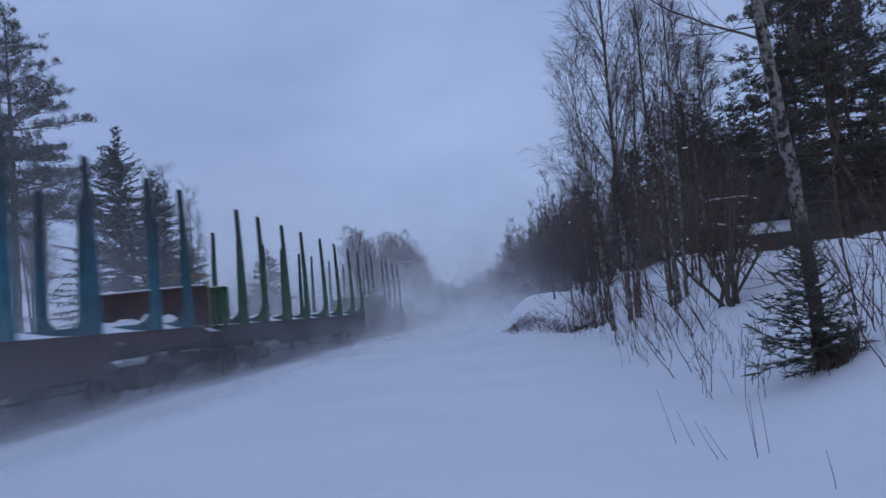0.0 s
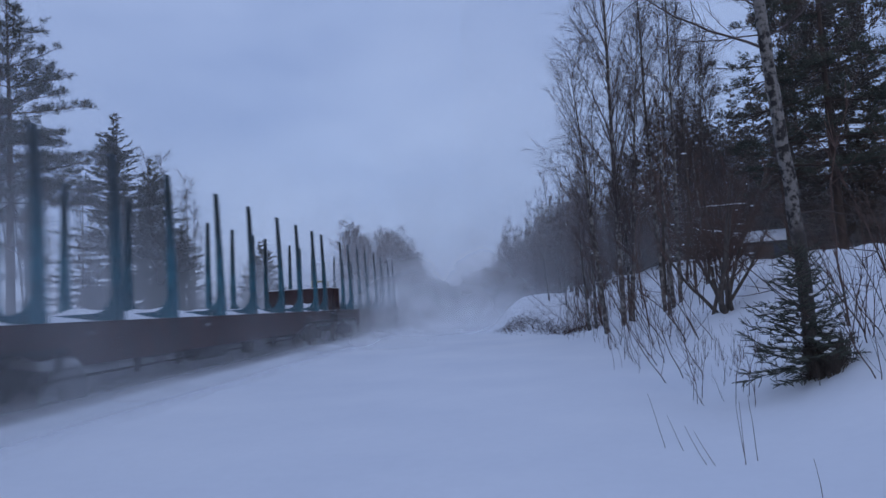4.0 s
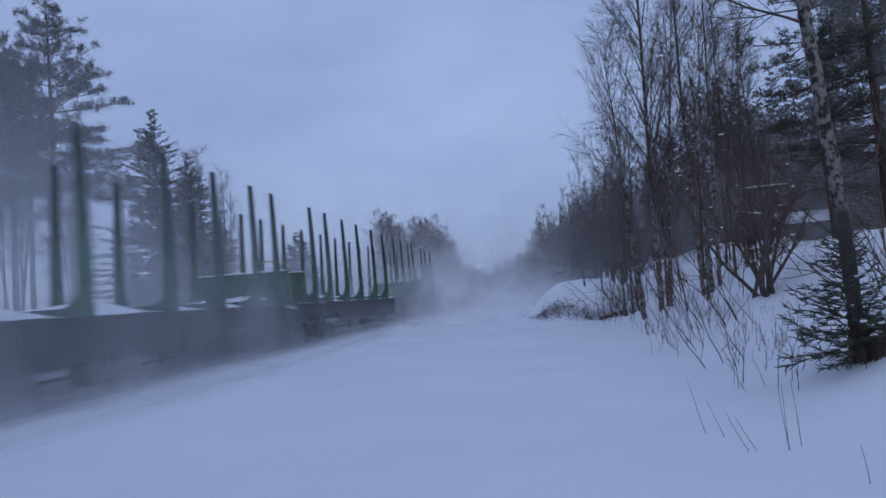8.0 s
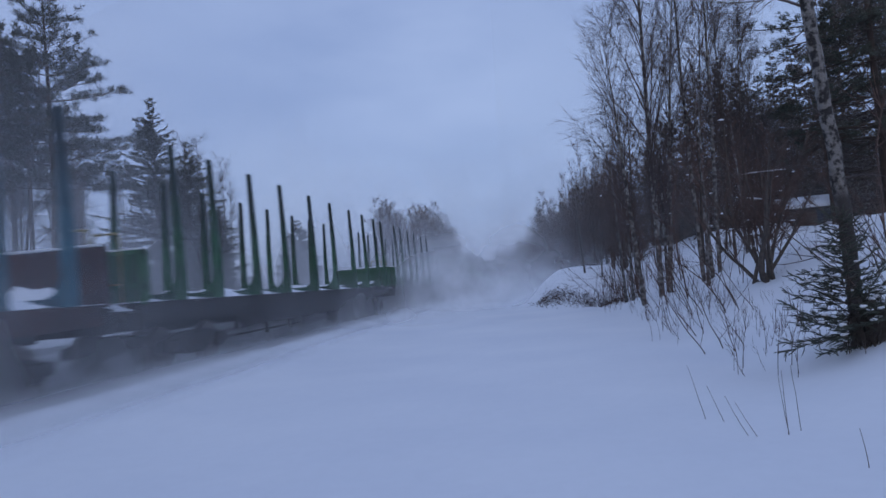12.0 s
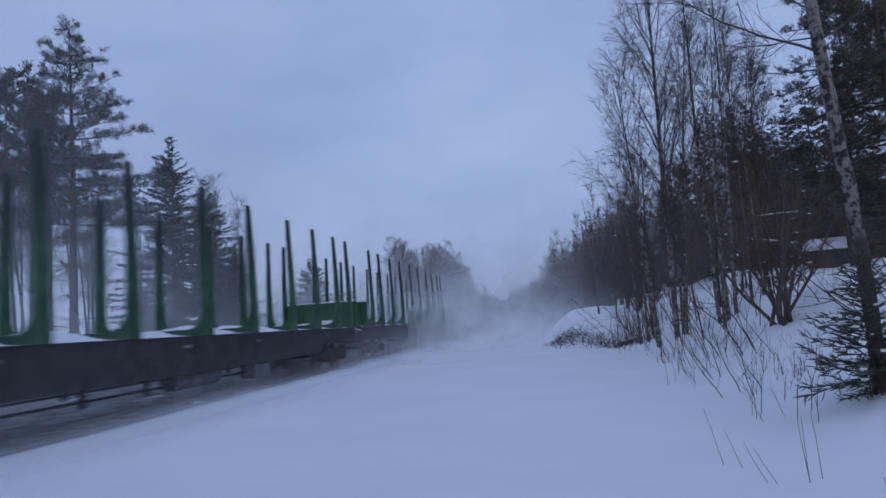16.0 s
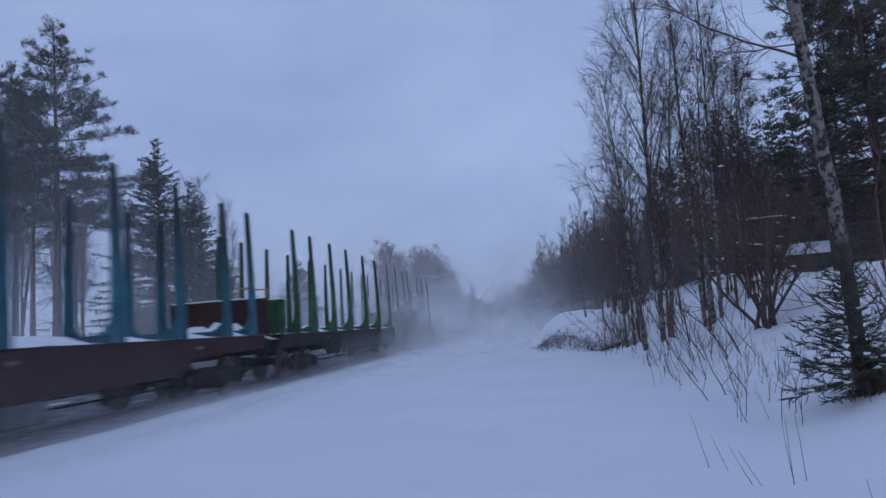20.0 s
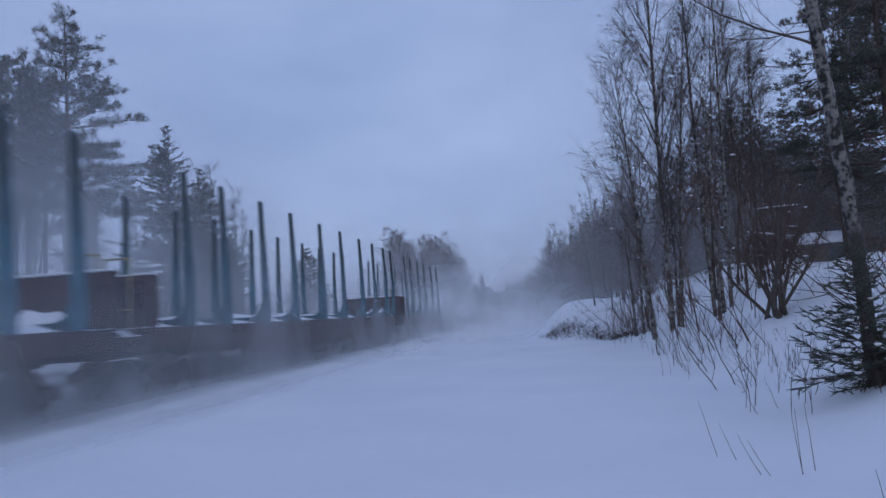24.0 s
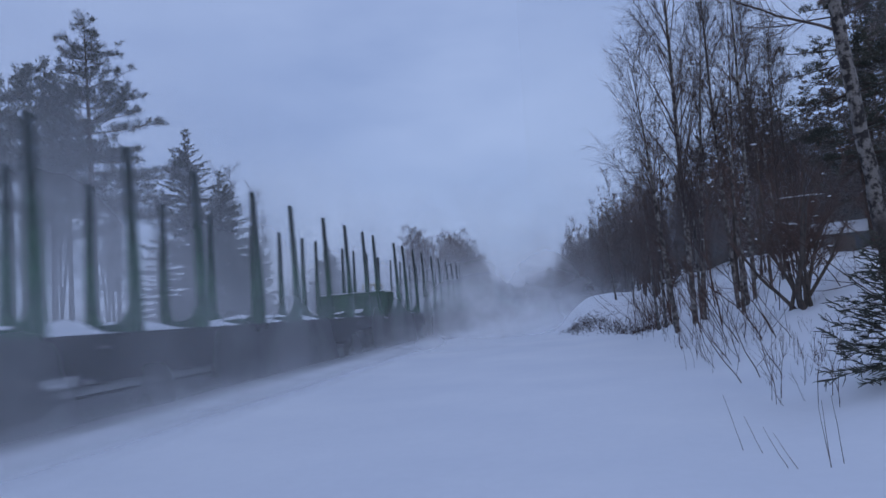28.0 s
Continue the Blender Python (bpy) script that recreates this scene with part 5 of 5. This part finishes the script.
for _ in range(34):
    yy = rf.uniform(98, 165)
    plant(rf.choice(F_RND), -15.5 - rf.uniform(0, 10) + bend(yy), yy, rf.uniform(1.1, 1.7))
y = 112.0
while y < 420:
    for row in range(3):
        plant(rf.choice(F_BIR + F_RND + F_RND), -18.5 + bend(y) - row * 3.5 + rf.uniform(-1, 1), y + rf.uniform(-2, 2), rf.uniform(0.8, 1.15))
    y += 2.0 + y * 0.022
for _ in range(14):
    yy = rf.uniform(40, 75)
    plant(rf.choice(F_BUS), -20 - rf.uniform(0, 16), yy, rf.uniform(0.35, 0.6))
for _ in range(11):
    x = -34 - rf.uniform(0, 50)
    plant(rf.choice(F_BIR + F_BUS), x, rf.uniform(75, 120), rf.uniform(0.5, 0.8))


# ---- airborne snow and haze sheets ----
def veil(name, label, half, top, mat, wave):
    n, m = 28, 5
    v = [(-half + 2 * half * j / n, wave * math.sin(j * 0.55) + 0.08 * top * (q / m) ** 2, -0.12 + (top + 0.12) * q / m) for j in range(n + 1) for q in range(m + 1)]
    f = [(j * (m + 1) + q, (j + 1) * (m + 1) + q, (j + 1) * (m + 1) + q + 1, j * (m + 1) + q + 1) for j in range(n) for q in range(m)]
    return tagged(mesh_object(name, v, f, mat, smooth=True), label, "snow dust", kind="stuff")


# low sheets are blown snow; the tall far ones paint haze with distance
for i, (y, x, half, top, alpha, tall, tail) in enumerate(((24, -6.8, 5.0, 1.9, 0.40, 1.9, 0.0), (62, 6, 15, 4.0, 0.6, 16, 0.08), (34, -7.5, 10, 5.2, 0.90, 5.2, 0.0), (48, -8.5, 16, 7.6, 0.93, 18, 0.20), (85, 2, 34, 6.0, 0.92, 24, 0.14), (165, -4, 70, 13, 0.95, 44, 0.42))):
    d = veil("snow_dust", "veil of blown snow and painted-in distance haze across the track", half, tall, dust_material("snow_dust", top, half, alpha, 0.5 / (1 + y / 50), i, 0.0, 0.6, tall, tail), 0.6)
    d.matrix_basis = pose(x + bend(y), y, 0)
# added sheet whose faint white stands in for haze over the dark forest
d = veil("snow_haze", "thin haze painted on a sheet before the forest", 16, 22, dust_material("snow_haze", 34, 22, 0.13, 0.12, 7, 0.4), 0.4)
d.matrix_basis = pose(14.0, 24.6, 0.5, 0, 0, -20)

# haze sheets added to lighten the trees, moving across the bank one after the other
DRIFTS = []
M_DRIFT = dust_material("haze_drift", 34, 17, 0.20, 0.10, 9, 0.0, 0.8, core=0.0)
for when in (8.5, 27.0):
    DRIFTS.append((veil("snow_haze", "thin haze painted on a sheet drifting past the trees", 17, 20, M_DRIFT, 0.3), when))

# plumes that the train drags along: their thickness changes along its length
PLUMES = []
HALF = 11.0
RAIL = [dust_material("plume_rail", top, HALF, a, 0.35, 15 + i, 0.0, 0.85, 7.0, tail, 0.5, 0.0) for i, (a, top, tail) in enumerate(((0.10, 2.3, 0.02), (0.34, 2.6, 0.08), (0.44, 2.9, 0.10), (0.56, 3.0, 0.50)))]
UNDER = [dust_material("plume_under", 1.25, HALF, a, 0.4, 30 + i, 0.0, 1.0, calm=0.6, core=0.2, through=0.3) for i, a in enumerate((0.30, 0.55, 0.65))]
FOOT = [dust_material("plume_foot", top, HALF, a, 0.5, 40 + i, 0.0, 0.0, calm=0.85, core=0.45, through=0.1, rise=1.7) for i, (a, top) in enumerate(((0.72, 3.2), (0.86, 3.4), (0.93, 3.6)))]
# besides rising powder, these sheets paint the haze that pales the left trees
TALL = [dust_material("plume_tall", top, 12.0, a, 0.2, 20 + i, 0.0, 0.1, 15.0, tail, 0.6, 0.0) for i, (a, top, tail) in enumerate(((0.54, 5.0, 0.42), (0.60, 5.2, 0.42), (0.66, 6.5, 0.62)))]
rp = random.Random(33)
SPEED = 11.0
for j in range(-32, 9):
    y0 = j * 11.0
    passing = (20 - y0) / SPEED
    thick = 1
    if 16.6 < passing < 22.6 or passing < -1.0:
        thick = 0
    if 8.0 < passing < 12.4 or 13.5 < passing < 15.4 or 24.2 < passing < 30:
        thick = 2
    misty = passing > 23.3 or any(a < passing < b for a, b in ((5.2, 6.2), (8.4, 11.4), (13.5, 14.7)))
    d = veil("snow_plume", "low plume of powder snow along the rails", HALF, 7.0, RAIL[3 if misty else thick], 0.0)
    PLUMES.append((d, -6.55 + rp.uniform(-0.1, 0.1), y0 + 5.0, SPEED, 90 + rp.uniform(-0.4, 0.4), 0))
    d = veil("snow_plume", "ground-hugging powder snow drifting off the rails", HALF, 3.6, FOOT[thick], 0.0)
    PLUMES.append((d, -4.45 + rp.uniform(-0.15, 0.15), y0 + 7.0, SPEED, 90, -78))
    d = veil("snow_plume", "grey plume of powder snow under the wagons", HALF, 1.25, UNDER[thick], 0.0)
    PLUMES.append((d, -8.75 + rp.uniform(-0.1, 0.1), y0 + 2.0, SPEED, 90, 0))
    d = veil("snow_plume", "tall thin sheet of powder snow and painted haze behind the wagons", 12.0, 14.0, TALL[2 if misty else 0 if passing > 12.5 or passing < 3.5 else 1], 0.0)
    PLUMES.append((d, -10.6 + rp.uniform(-0.3, 0.3), y0, SPEED, 90 + rp.uniform(-1, 1), 0))


# ---- what moves ----
def motions():
    for k, w in WAGONS.items():
        walk(w, [(t, wagon_pose(k, t)) for t in range(29)])
    for d, when in DRIFTS:
        walk(d, [(t, pose(12.0 + 2.8 * (t - when), 23.9 - 1.02 * (t - when), 0.4, 0, 0, -20)) for t in range(0, 29, 4)])
    for d, x, y0, speed, turn, tip in PLUMES:
        walk(d, [(t, pose(x + bend(y0 + speed * t), y0 + speed * t, 0, tip, 0, turn)) for t in range(0, 29, 2)])


motions()
